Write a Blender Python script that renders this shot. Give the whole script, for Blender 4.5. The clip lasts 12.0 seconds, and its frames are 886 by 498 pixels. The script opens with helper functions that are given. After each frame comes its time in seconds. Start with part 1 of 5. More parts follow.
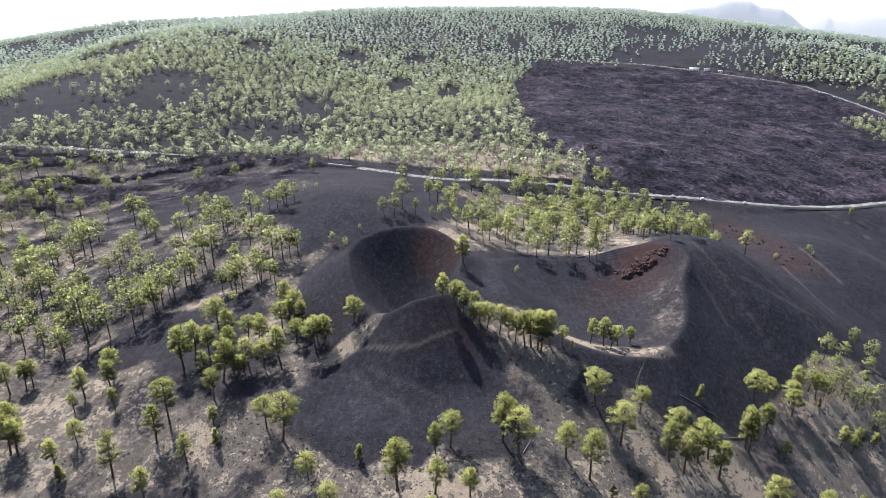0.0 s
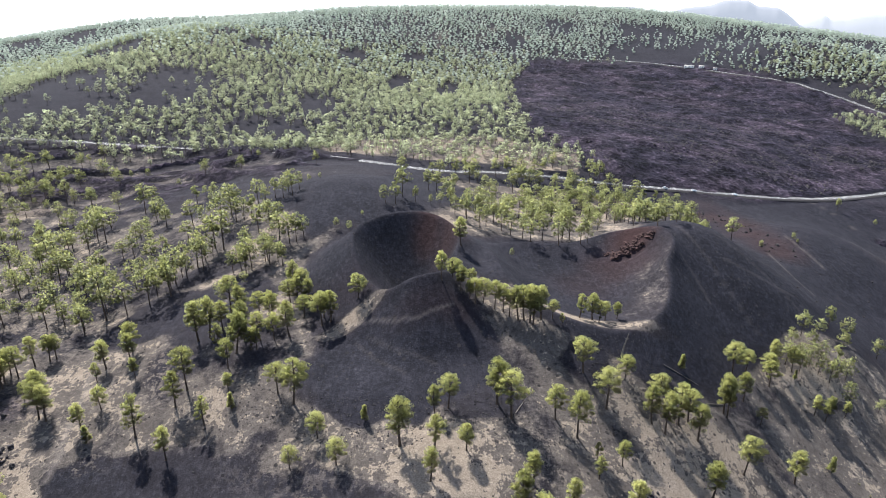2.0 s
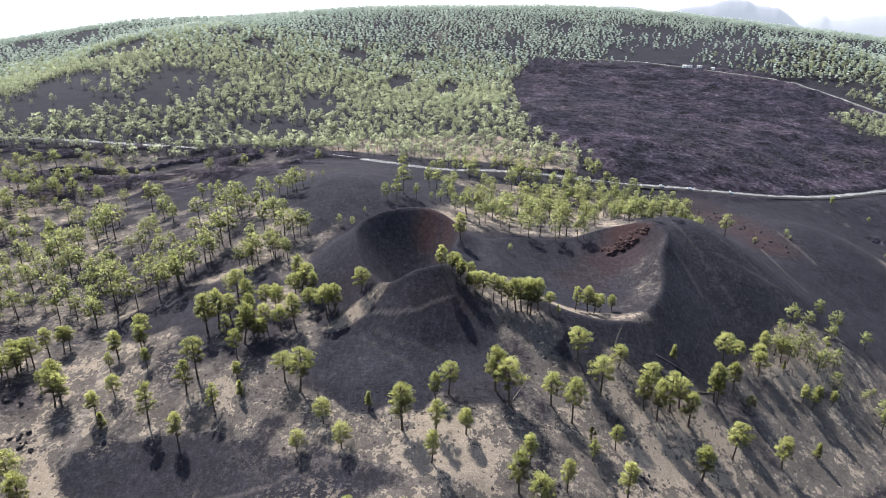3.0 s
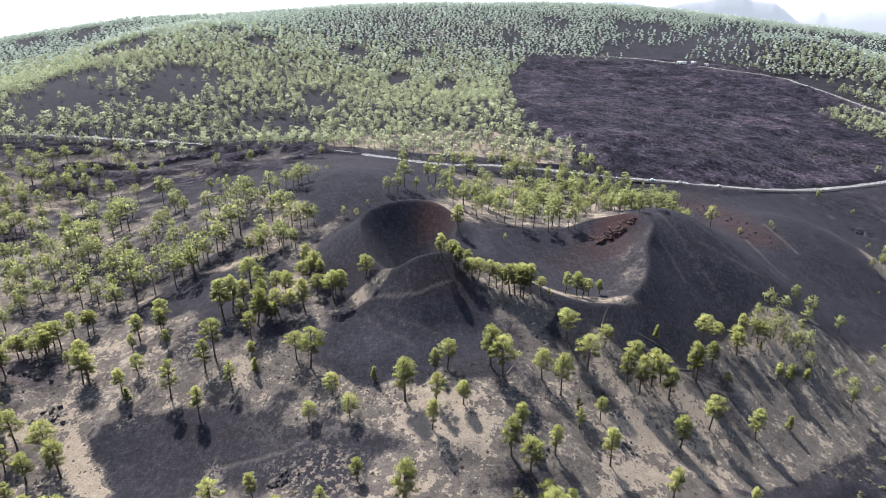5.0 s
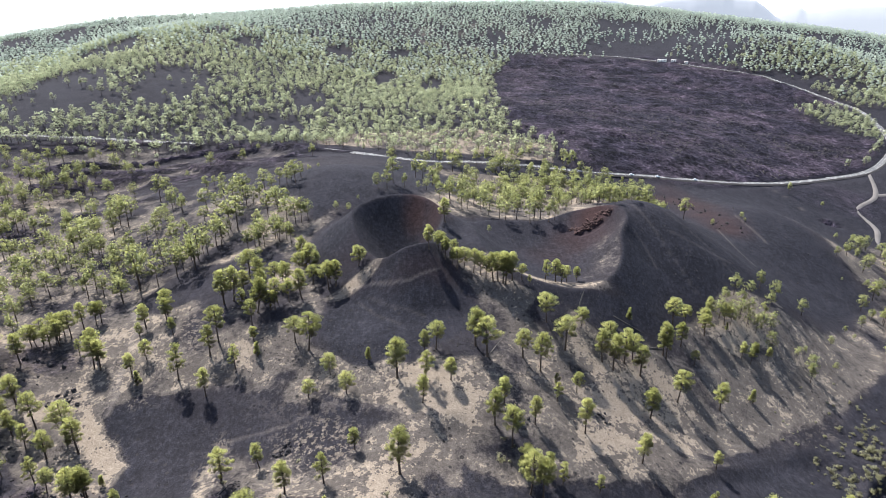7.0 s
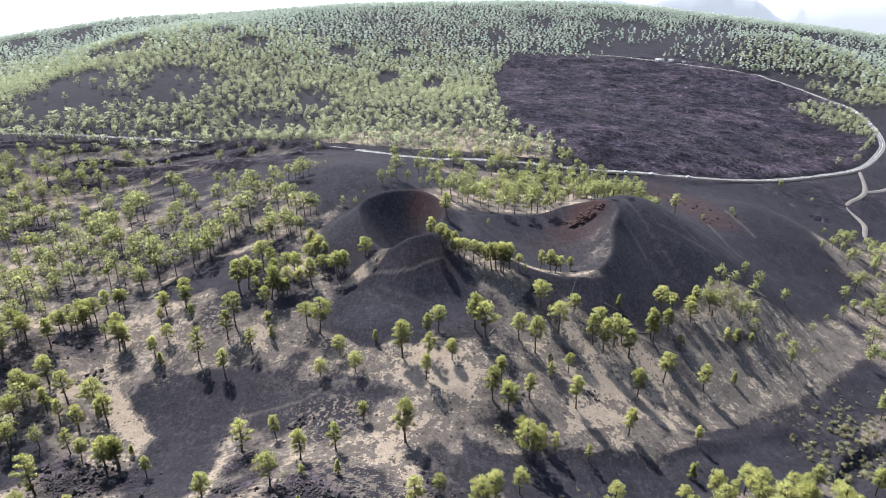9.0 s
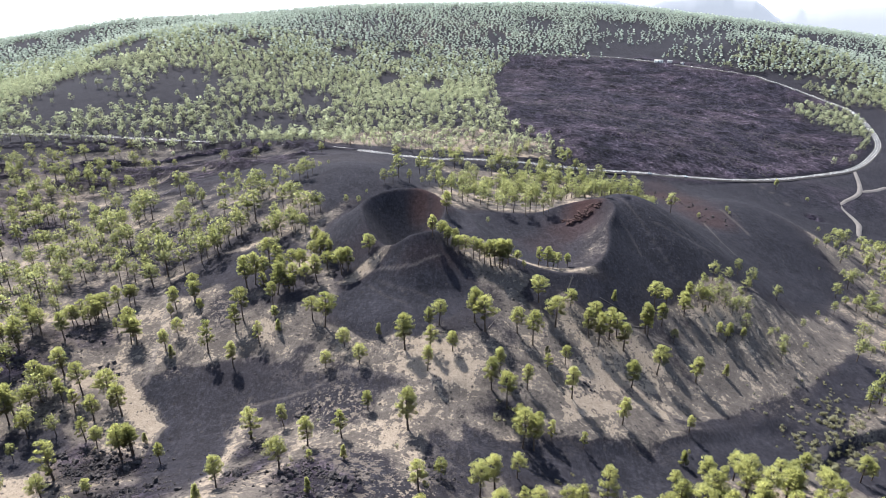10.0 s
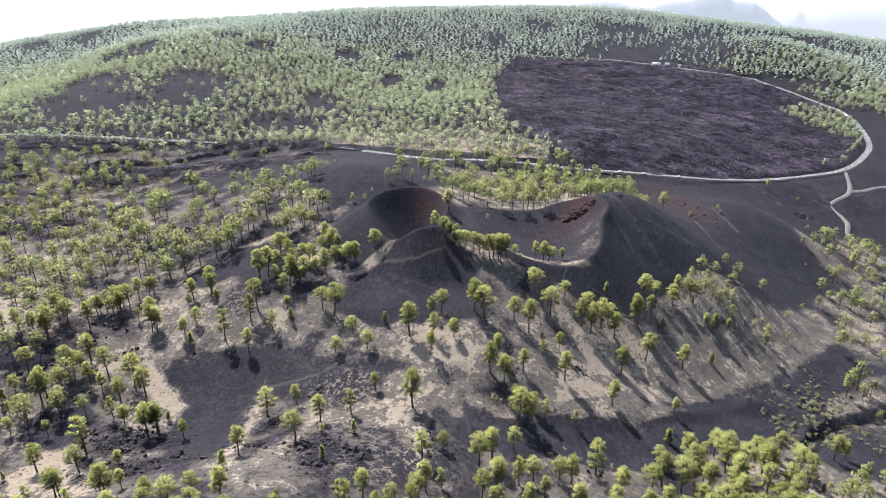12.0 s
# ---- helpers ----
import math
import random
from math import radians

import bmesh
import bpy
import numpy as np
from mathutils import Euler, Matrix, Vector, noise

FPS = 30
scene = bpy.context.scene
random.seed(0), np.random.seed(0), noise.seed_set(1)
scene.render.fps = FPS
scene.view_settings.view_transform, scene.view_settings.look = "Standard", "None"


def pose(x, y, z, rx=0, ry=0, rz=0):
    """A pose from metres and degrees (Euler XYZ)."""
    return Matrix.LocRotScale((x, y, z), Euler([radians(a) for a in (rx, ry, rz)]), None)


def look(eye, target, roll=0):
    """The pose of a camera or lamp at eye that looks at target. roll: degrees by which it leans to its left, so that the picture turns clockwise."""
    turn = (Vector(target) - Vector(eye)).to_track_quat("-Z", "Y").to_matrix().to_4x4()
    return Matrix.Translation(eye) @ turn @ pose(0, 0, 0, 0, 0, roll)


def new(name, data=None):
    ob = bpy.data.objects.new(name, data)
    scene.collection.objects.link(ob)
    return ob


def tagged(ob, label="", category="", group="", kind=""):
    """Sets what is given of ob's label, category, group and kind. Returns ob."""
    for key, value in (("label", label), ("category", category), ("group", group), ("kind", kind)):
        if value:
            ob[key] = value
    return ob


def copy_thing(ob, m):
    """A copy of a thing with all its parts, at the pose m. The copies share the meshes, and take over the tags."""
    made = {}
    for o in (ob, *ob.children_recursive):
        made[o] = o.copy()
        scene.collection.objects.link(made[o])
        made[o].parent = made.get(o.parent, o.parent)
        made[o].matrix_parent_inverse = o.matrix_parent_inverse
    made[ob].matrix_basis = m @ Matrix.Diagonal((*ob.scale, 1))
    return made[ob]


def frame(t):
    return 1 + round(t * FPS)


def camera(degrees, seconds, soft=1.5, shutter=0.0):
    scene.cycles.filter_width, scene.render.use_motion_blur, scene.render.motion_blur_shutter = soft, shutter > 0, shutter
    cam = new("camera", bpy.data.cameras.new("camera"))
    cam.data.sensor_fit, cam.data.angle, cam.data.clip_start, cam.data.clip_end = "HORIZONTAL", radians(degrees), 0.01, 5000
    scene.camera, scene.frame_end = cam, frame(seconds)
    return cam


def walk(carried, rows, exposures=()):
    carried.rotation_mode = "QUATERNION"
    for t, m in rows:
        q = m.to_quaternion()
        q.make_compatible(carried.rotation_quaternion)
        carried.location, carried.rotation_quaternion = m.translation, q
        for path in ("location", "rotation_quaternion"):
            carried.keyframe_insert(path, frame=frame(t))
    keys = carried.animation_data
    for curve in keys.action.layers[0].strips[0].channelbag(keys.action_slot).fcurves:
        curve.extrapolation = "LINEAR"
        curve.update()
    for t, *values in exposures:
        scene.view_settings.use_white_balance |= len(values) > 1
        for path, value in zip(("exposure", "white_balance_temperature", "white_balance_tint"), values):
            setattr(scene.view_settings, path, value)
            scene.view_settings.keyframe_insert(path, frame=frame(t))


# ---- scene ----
cam = camera(69.2, 12.0, soft=0.93)
METRES, EYE, TILT, LEAN, TURN = 110.0, 130.0, -22.0, 0.0, 0.0
ROWS = [
    (0.0, 0.0, 0.0, 0.0, 0.0, 0.0, -0.0),
    (0.5, 0.0007, -0.0314, -0.0167, -0.04, -0.03, 0.02),
    (1.0, 0.0009, -0.0643, -0.0334, -0.07, -0.04, 0.03),
    (1.5, 0.0008, -0.0986, -0.0499, -0.09, -0.05, 0.05),
    (2.0, 0.001, -0.1347, -0.0638, -0.1, -0.06, 0.05),
    (2.5, 0.0006, -0.1737, -0.0737, -0.1, -0.08, 0.06),
    (3.0, -0.0004, -0.2139, -0.0816, -0.09, -0.1, 0.06),
    (5.0, -0.0021, -0.3761, -0.1094, -0.22, -0.46, 0.23),
    (5.5, -0.0016, -0.4178, -0.1164, -0.53, -0.51, 0.41),
    (6.0, -0.0012, -0.4599, -0.1239, -1.07, -0.53, 0.69),
    (6.5, -0.0023, -0.5021, -0.1314, -1.31, -0.58, 0.81),
    (7.0, -0.0033, -0.5438, -0.1388, -1.33, -0.64, 0.84),
    (9.0, -0.0101, -0.7137, -0.1684, -1.24, -0.77, 0.82),
    (9.5, -0.0117, -0.7562, -0.176, -1.21, -0.74, 0.82),
    (10.0, -0.0135, -0.7991, -0.1837, -1.19, -0.72, 0.82),
    (10.5, -0.0154, -0.8421, -0.1915, -1.16, -0.69, 0.81),
    (11.0, -0.0172, -0.8852, -0.1993, -1.15, -0.65, 0.79),
    (11.5, -0.0192, -0.9283, -0.207, -1.12, -0.62, 0.77),
    (12.0, -0.0212, -0.9714, -0.2148, -1.1, -0.59, 0.77),
]
walk(cam, [(t, pose(0, 0, EYE, TILT, LEAN, TURN) @ pose(METRES * x, METRES * y, METRES * z, 90 + pitch, roll, yaw)) for t, x, y, z, yaw, pitch, roll in ROWS],
     exposures=[(0.0, 1.80), (2.5, 1.78), (5.5, 1.88), (7.0, 1.88), (9.5, 1.96), (12.0, 1.90)])

# ---- daylight: a hazy, bright sky with the sun ahead and to the left ----
SUN_UP, SUN_LEFT = 49.0, 28.0  # elevation, degrees to the left of straight ahead
to_sun = Vector((-math.sin(radians(SUN_LEFT)) * math.cos(radians(SUN_UP)), math.cos(radians(SUN_LEFT)) * math.cos(radians(SUN_UP)), math.sin(radians(SUN_UP))))
world = bpy.data.worlds.new("sky")
scene.world = world
world.use_nodes = True
wn = world.node_tree.nodes
wl = world.node_tree.links
sky = wn.new("ShaderNodeTexSky")
sky.sky_type, sky.sun_disc = "NISHITA", False
sky.sun_elevation, sky.sun_rotation = radians(SUN_UP), radians(-SUN_LEFT)
sky.altitude, sky.air_density, sky.dust_density, sky.ozone_density = 1500, 1.0, 2.5, 1.0
wn["Background"].inputs["Strength"].default_value = 0.112
# pale haze that thickens towards the horizon
up = wn.new("ShaderNodeSeparateXYZ")
wl.new(wn.new("ShaderNodeTexCoord").outputs["Generated"], up.inputs[0])
veil = wn.new("ShaderNodeMapRange")
veil.interpolation_type = "SMOOTHSTEP"
for k, v in enumerate((0.55, -0.02, 0.06, 0.92), 1):
    veil.inputs[k].default_value = v
wl.new(up.outputs["Z"], veil.inputs[0])
haze = wn.new("ShaderNodeMix")
haze.data_type = "RGBA"
wl.new(veil.outputs[0], haze.inputs[0])
haze.inputs[7].default_value = (5.9, 6.5, 7.3, 1)
wl.new(sky.outputs[0], haze.inputs[6])
wl.new(haze.outputs[2], wn["Background"].inputs["Color"])
lamp = bpy.data.lights.new("sun", "SUN")
lamp.energy, lamp.angle, lamp.color = 4.8, radians(0.6), (1.0, 0.975, 0.94)
sun = new("sun", lamp)
sun.matrix_world = look((0, 0, 600), Vector((0, 0, 600)) - to_sun)

# ---- materials ----
def material(name, rough=0.9, metal=0.0):
    m = bpy.data.materials.new(name)
    m.use_nodes = True
    n, k = m.node_tree.nodes, m.node_tree.links
    b = n["Principled BSDF"]
    b.inputs["Roughness"].default_value, b.inputs["Metallic"].default_value = rough, metal
    b.inputs["Specular IOR Level"].default_value = 0.25
    return m, n, k, b


def noise_tex(n, k, scale, detail=4.0, rough=0.55, coord=None):
    t = n.new("ShaderNodeTexNoise")
    t.inputs["Scale"].default_value, t.inputs["Detail"].default_value, t.inputs["Roughness"].default_value = scale, detail, rough
    if coord is not None:
        k.new(coord, t.inputs["Vector"])
    return t.outputs["Fac"]


def ramp(n, k, fac, stops):
    r = n.new("ShaderNodeValToRGB")
    e = r.color_ramp.elements
    while len(e) < len(stops):
        e.new(0.5)
    for el, (p, c) in zip(e, stops):
        el.position, el.color = p, (*c, 1) if len(c) == 3 else c
    k.new(fac, r.inputs["Fac"])
    return r.outputs["Color"]


def mix(n, k, fac, a, b, mode="MIX"):
    x = n.new("ShaderNodeMix")
    x.data_type, x.blend_type = "RGBA", mode
    for sock, v in ((x.inputs[0], fac), (x.inputs[6], a), (x.inputs[7], b)):
        if isinstance(v, (int, float)):
            sock.default_value = v
        elif isinstance(v, tuple):
            sock.default_value = (*v, 1)
        else:
            k.new(v, sock)
    return x.outputs[2]


def maths(n, k, op, a, b=0.0, c=0.0):
    x = n.new("ShaderNodeMath")
    x.operation = op
    for sock, v in zip(x.inputs, (a, b, c)):
        if isinstance(v, (int, float)):
            sock.default_value = v
        else:
            k.new(v, sock)
    return x.outputs[0]


def bump(n, k, b, height, strength, distance):
    x = n.new("ShaderNodeBump")
    x.inputs["Strength"].default_value, x.inputs["Distance"].default_value = strength, distance
    k.new(height, x.inputs["Height"])
    k.new(x.outputs[0], b.inputs["Normal"])


def ground_material():
    m, n, k, b = material("volcanic_ground", 1.0)
    b.inputs["Specular IOR Level"].default_value = 0.04
    pos = n.new("ShaderNodeTexCoord").outputs["Object"]
    a1 = n.new("ShaderNodeAttribute")
    a1.attribute_name = "cover"  # red: pine litter and pale ash, green: clinker lava, blue: oxidised cinder, alpha: flaking crust
    sep = n.new("ShaderNodeSeparateColor")
    k.new(a1.outputs["Color"], sep.inputs[0])
    litter, lava, red = sep.outputs
    a2 = n.new("ShaderNodeAttribute")
    a2.attribute_name = "wear"   # foot tracks and tyre tracks
    grain = noise_tex(n, k, 2.2, 6.0, 0.7, pos)
    fine = noise_tex(n, k, 0.55, 8.0, 0.68, pos)
    mid = noise_tex(n, k, 0.09, 6.0, 0.62, pos)
    broad = noise_tex(n, k, 0.016, 4.0, 0.55, pos)
    # loose black cinder, grey-brown ash, pale needle litter in ragged patches
    cinder = ramp(n, k, fine, [(0.25, (0.0070, 0.0071, 0.0094)), (0.55, (0.0140, 0.0139, 0.0180)), (0.8, (0.029, 0.0283, 0.034))])
    ash = ramp(n, k, fine, [(0.22, (0.036, 0.032, 0.0295)), (0.5, (0.058, 0.0515, 0.0465)), (0.78, (0.086, 0.076, 0.067))])
    pale = ramp(n, k, fine, [(0.2, (0.108, 0.088, 0.070)), (0.48, (0.143, 0.118, 0.093)), (0.75, (0.190, 0.158, 0.126))])
    flake = noise_tex(n, k, 0.42, 7.0, 0.66, pos)
    speck = noise_tex(n, k, 1.1, 3.0, 0.55, pos)
    # slope-wise drift of loose cinder, drawn out down the slope
    run = n.new("ShaderNodeMapping")
    run.inputs["Rotation"].default_value, run.inputs["Scale"].default_value = (0, 0, radians(24)), (1.0, 0.16, 1.0)
    k.new(pos, run.inputs["Vector"])
    drift = noise_tex(n, k, 0.9, 5.0, 0.6, run.outputs[0])

    def step(v, a, c):
        r = n.new("ShaderNodeMapRange")
        r.interpolation_type = "SMOOTHSTEP"
        r.inputs[1].default_value, r.inputs[2].default_value = a, c
        k.new(v, r.inputs[0])
        return r.outputs[0]

    def spread(base, *layers):
        for tex, amount in layers:
            base = maths(n, k, "ADD", base, maths(n, k, "MULTIPLY_ADD", tex, amount, -0.5 * amount))
        return base
    cinder = mix(n, k, 0.45, cinder, mix(n, k, step(drift, 0.32, 0.70), (0.72, 0.72, 0.72), (1.5, 1.46, 1.42)), "MULTIPLY")
    col = mix(n, k, step(spread(litter, (mid, 0.34), (fine, 0.26)), 0.22, 0.38), cinder, ash)
    col = mix(n, k, 0.45, col, mix(n, k, step(spread(mid, (flake, 0.45)), 0.34, 0.66), (0.62, 0.62, 0.63), (1.36, 1.34, 1.32)), "MULTIPLY")
    # pale sand and needle litter in broad, ragged-edged islands
    col = mix(n, k, step(spread(litter, (mid, 1.0), (flake, 1.0), (speck, 0.4)), 0.50, 0.54), col, pale)
    # flaking crusts of pale litter where the ash has been washed
    crust = maths(n, k, "MULTIPLY", a1.outputs["Alpha"], step(spread(flake, (speck, 0.5), (mid, 0.6)), 0.53, 0.56))
    col = mix(n, k, maths(n, k, "MULTIPLY", crust, 0.75), col, pale)
    col = mix(n, k, maths(n, k, "MULTIPLY", broad, maths(n, k, "MULTIPLY", litter, 0.5)), col, (0.085, 0.064, 0.055))
    # strewn stones, thicker in some places
    st = n.new("ShaderNodeTexVoronoi")
    st.inputs["Scale"].default_value = 0.5
    k.new(pos, st.inputs["Vector"])
    pick = n.new("ShaderNodeSeparateColor")
    k.new(st.outputs["Color"], pick.inputs[0])
    stone = maths(n, k, "MULTIPLY", maths(n, k, "LESS_THAN", st.outputs["Distance"], maths(n, k, "MULTIPLY", pick.outputs[1], 0.38)), maths(n, k, "GREATER_THAN", maths(n, k, "ADD", pick.outputs[0], maths(n, k, "MULTIPLY", mid, 0.9)), 1.12))
    col = mix(n, k, maths(n, k, "MULTIPLY", stone, 0.8), col, mix(n, k, pick.outputs[2], (0.008, 0.0075, 0.009), (0.030, 0.027, 0.028)))
    # clinker lava: mottled purple-brown blocks, the dark of the clefts painted in as shade
    v = n.new("ShaderNodeTexVoronoi")
    v.inputs["Scale"].default_value = 0.32
    k.new(pos, v.inputs["Vector"])
    block = ramp(n, k, maths(n, k, "ADD", maths(n, k, "MULTIPLY", v.outputs["Distance"], 0.35), maths(n, k, "MULTIPLY", fine, 0.6)),
                 [(0.25, (0.005, 0.005, 0.007)), (0.5, (0.0185, 0.017, 0.0225)), (0.75, (0.062, 0.056, 0.064))])
    # colour contrast that also paints the lit and shaded sides of the relief
    block = mix(n, k, 0.8, block, mix(n, k, ramp(n, k, mid, [(0.35, (0, 0, 0)), (0.68, (1, 1, 1))]), (0.22, 0.22, 0.25), (2.1, 2.0, 2.0)), "MULTIPLY")
    heave = noise_tex(n, k, 0.032, 9.0, 0.72, pos)
    block = mix(n, k, 0.9, block, mix(n, k, ramp(n, k, heave, [(0.36, (0, 0, 0)), (0.64, (1, 1, 1))]), (0.45, 0.46, 0.50), (1.55, 1.50, 1.56)), "MULTIPLY")
    block = mix(n, k, 1.0, block, mix(n, k, step(broad, 0.40, 0.62), (0.58, 0.59, 0.66), (1.02, 0.94, 0.96)), "MULTIPLY")
    col = mix(n, k, lava, col, block)
    rust = ramp(n, k, fine, [(0.25, (0.014, 0.0085, 0.0085)), (0.6, (0.032, 0.0185, 0.0178)), (0.85, (0.055, 0.034, 0.031))])
    col = mix(n, k, red, col, rust)
    col = mix(n, k, a2.outputs["Fac"], col, mix(n, k, grain, (0.10, 0.088, 0.08), (0.20, 0.17, 0.15)))
    col = mix(n, k, 0.45, col, mix(n, k, step(grain, 0.30, 0.70), (0.45, 0.45, 0.45), (1.55, 1.55, 1.55)), "MULTIPLY")
    k.new(col, b.inputs["Base Color"])
    height = maths(n, k, "ADD", maths(n, k, "MULTIPLY", fine, maths(n, k, "ADD", maths(n, k, "MULTIPLY", lava, 3.0), 0.8)), maths(n, k, "MULTIPLY", grain, 0.25))
    clefts = maths(n, k, "MULTIPLY", lava, maths(n, k, "ADD", maths(n, k, "MULTIPLY", v.outputs["Distance"], 2.5), maths(n, k, "MULTIPLY", mid, 11.0)))
    bump(n, k, b, maths(n, k, "ADD", height, clefts), 0.6, 0.7)
    return m


def needle_material(name, dark, light, through_light, sift=0.16):
    m, n, k, b = material(name, 0.6)
    rnd = n.new("ShaderNodeObjectInfo").outputs["Random"]
    isl = n.new("ShaderNodeNewGeometry").outputs["Random Per Island"]
    pos = n.new("ShaderNodeTexCoord").outputs["Object"]
    f = maths(n, k, "ADD", maths(n, k, "MULTIPLY", isl, 0.45), maths(n, k, "MULTIPLY", noise_tex(n, k, 0.35, 2.0, 0.5, pos), 0.6))
    g = maths(n, k, "ADD", f, maths(n, k, "MULTIPLY_ADD", rnd, 0.5, -0.2))
    g = maths(n, k, "ADD", g, maths(n, k, "MULTIPLY_ADD", noise_tex(n, k, 0.075, 1.0, 0.5, pos), 1.1, -0.55))  # from tree to tree
    col = ramp(n, k, g, [(0.2, dark), (0.95, light)])
    k.new(col, b.inputs["Base Color"])
    t = n.new("ShaderNodeBsdfTranslucent")
    k.new(mix(n, k, 1.0, col, through_light, "MULTIPLY"), t.inputs["Color"])
    mx = n.new("ShaderNodeMixShader")
    mx.inputs[0].default_value = 0.66
    k.new(b.outputs[0], mx.inputs[1])
    k.new(t.outputs[0], mx.inputs[2])
    # light sifts between the needles of a tuft
    gap = n.new("ShaderNodeMixShader")
    gap.inputs[0].default_value = sift
    k.new(mx.outputs[0], gap.inputs[1])
    k.new(n.new("ShaderNodeBsdfTransparent").outputs[0], gap.inputs[2])
    k.new(gap.outputs[0], n["Material Output"].inputs["Surface"])
    return m


def plain_material(name, a, c, scale, rough=0.8, bumpy=0.02, metal=0.0):
    m, n, k, b = material(name, rough, metal)
    pos = n.new("ShaderNodeTexCoord").outputs["Object"]
    f = noise_tex(n, k, scale, 6.0, 0.65, pos)
    g = noise_tex(n, k, scale * 0.13, 3.0, 0.5, pos)
    k.new(ramp(n, k, maths(n, k, "ADD", maths(n, k, "MULTIPLY", f, 0.6), maths(n, k, "MULTIPLY", g, 0.4)), [(0.3, a), (0.7, c)]), b.inputs["Base Color"])
    if bumpy:
        bump(n, k, b, f, 0.6, bumpy)
    b.inputs["Specular IOR Level"].default_value = 0.08 if rough > 0.88 else 0.3
    return m


GROUND = ground_material()
NEEDLES = needle_material("pine_needles", (0.20, 0.226, 0.10), (0.47, 0.50, 0.245), (1.48, 1.41, 0.97), 0.16)
NEEDLES_MID = needle_material("pine_needles_thicket", (0.172, 0.197, 0.095), (0.38, 0.412, 0.225), (1.45, 1.38, 1.0))
# the next two: distance haze painted into the needle colour, paler and bluer
NEEDLES_FAR = needle_material("pine_needles_half_hazed", (0.265, 0.30, 0.19), (0.475, 0.515, 0.355), (1.46, 1.45, 1.27), 0.08)
NEEDLES_HAZY = needle_material("pine_needles_hazed", (0.31, 0.345, 0.295), (0.475, 0.515, 0.455), (1.36, 1.38, 1.36), 0.0)
SHRUB = needle_material("broom_leaves", (0.20, 0.20, 0.14), (0.38, 0.375, 0.275), (1.2, 1.2, 0.95))
BARK = plain_material("charred_pine_bark", (0.018, 0.014, 0.012), (0.075, 0.055, 0.043), 5.0, 0.9, 0.04)
DEAD = plain_material("weathered_dead_wood", (0.05, 0.043, 0.039), (0.13, 0.113, 0.10), 4.0, 0.85, 0.03)
ASPHALT = plain_material("worn_asphalt", (0.058, 0.058, 0.06), (0.092, 0.091, 0.092), 1.2, 0.92, 0.01)
GRIT = plain_material("gravel_shoulder", (0.022, 0.020, 0.021), (0.05, 0.046, 0.045), 1.5, 0.95, 0.05)
TRACK = plain_material("dusty_track", (0.06, 0.055, 0.053), (0.11, 0.10, 0.094), 0.8, 0.95, 0.03)
LINE = plain_material("road_paint", (0.62, 0.61, 0.58), (0.74, 0.73, 0.70), 2.0, 0.7, 0)
LAVA_ROCK = plain_material("black_lava_rock", (0.012, 0.0115, 0.013), (0.052, 0.046, 0.046), 1.3, 0.9, 0.15)
RED_ROCK = plain_material("oxidised_lava_rock", (0.021, 0.013, 0.0128), (0.052, 0.0305, 0.028), 0.9, 0.92, 0.2)
CAR_WHITE = plain_material("white_car_paint", (0.70, 0.70, 0.70), (0.76, 0.76, 0.75), 0.5, 0.3, 0)
CAR_GLASS = plain_material("dark_car_glass", (0.02, 0.022, 0.025), (0.03, 0.032, 0.035), 0.5, 0.1, 0)
TYRE = plain_material("tyre_rubber", (0.02, 0.02, 0.02), (0.03, 0.03, 0.03), 2.0, 0.8, 0)
HUB = plain_material("wheel_rim_metal", (0.45, 0.45, 0.46), (0.55, 0.55, 0.56), 2.0, 0.35, 0, 1.0)
TAIL = plain_material("red_tail_lamp", (0.35, 0.02, 0.02), (0.42, 0.03, 0.03), 2.0, 0.3, 0)
LAMP_GLASS = plain_material("clear_lamp_glass", (0.6, 0.6, 0.58), (0.7, 0.7, 0.68), 2.0, 0.15, 0)
WHITEWASH = plain_material("whitewashed_wall", (0.42, 0.41, 0.39), (0.58, 0.57, 0.54), 0.6, 0.85, 0.02)
ROOF = plain_material("pale_flat_roof", (0.30, 0.285, 0.265), (0.45, 0.43, 0.40), 0.8, 0.9, 0.02)
PANE = plain_material("dark_window_glass", (0.03, 0.035, 0.04), (0.05, 0.055, 0.06), 0.5, 0.12, 0)

# ---- lie of the land: broad swells (x, y, radius, height), then the cinder cones ----
LAND = -40.3
HILLS = [
    (500, 300, 160, -51.2),
    (-200, 1400, 350, 82.7),
    (-60, 300, 80, 49.0),
    (-2000, 2800, 800, -40.3),
    (190, 120, 45, -3.5),
    (2000, 2800, 800, -49.2),
    (600, 1800, 350, 83.1),
    (500, 700, 160, -1.1),
    (-800, 1600, 350, 72.6),
    (-300, 700, 160, 40.7),
    (10, 150, 45, 37.2),
    (130, 300, 45, 41.4),
    (100, 600, 160, 42.2),
    (-50, 30, 45, 41.1),
    (-400, 300, 160, 34.8),
    (250, 360, 45, 26.5),
    (600, 1100, 160, 33.3),
    (2000, -800, 800, -61.1),
    (-200, 3000, 350, -26.0),
    (-200, 150, 45, 19.2),
    (100, 180, 45, 22.5),
    (-80, 180, 45, 23.1),
    (0, 2000, 350, 51.6),
    (-400, 1000, 160, 48.1),
]
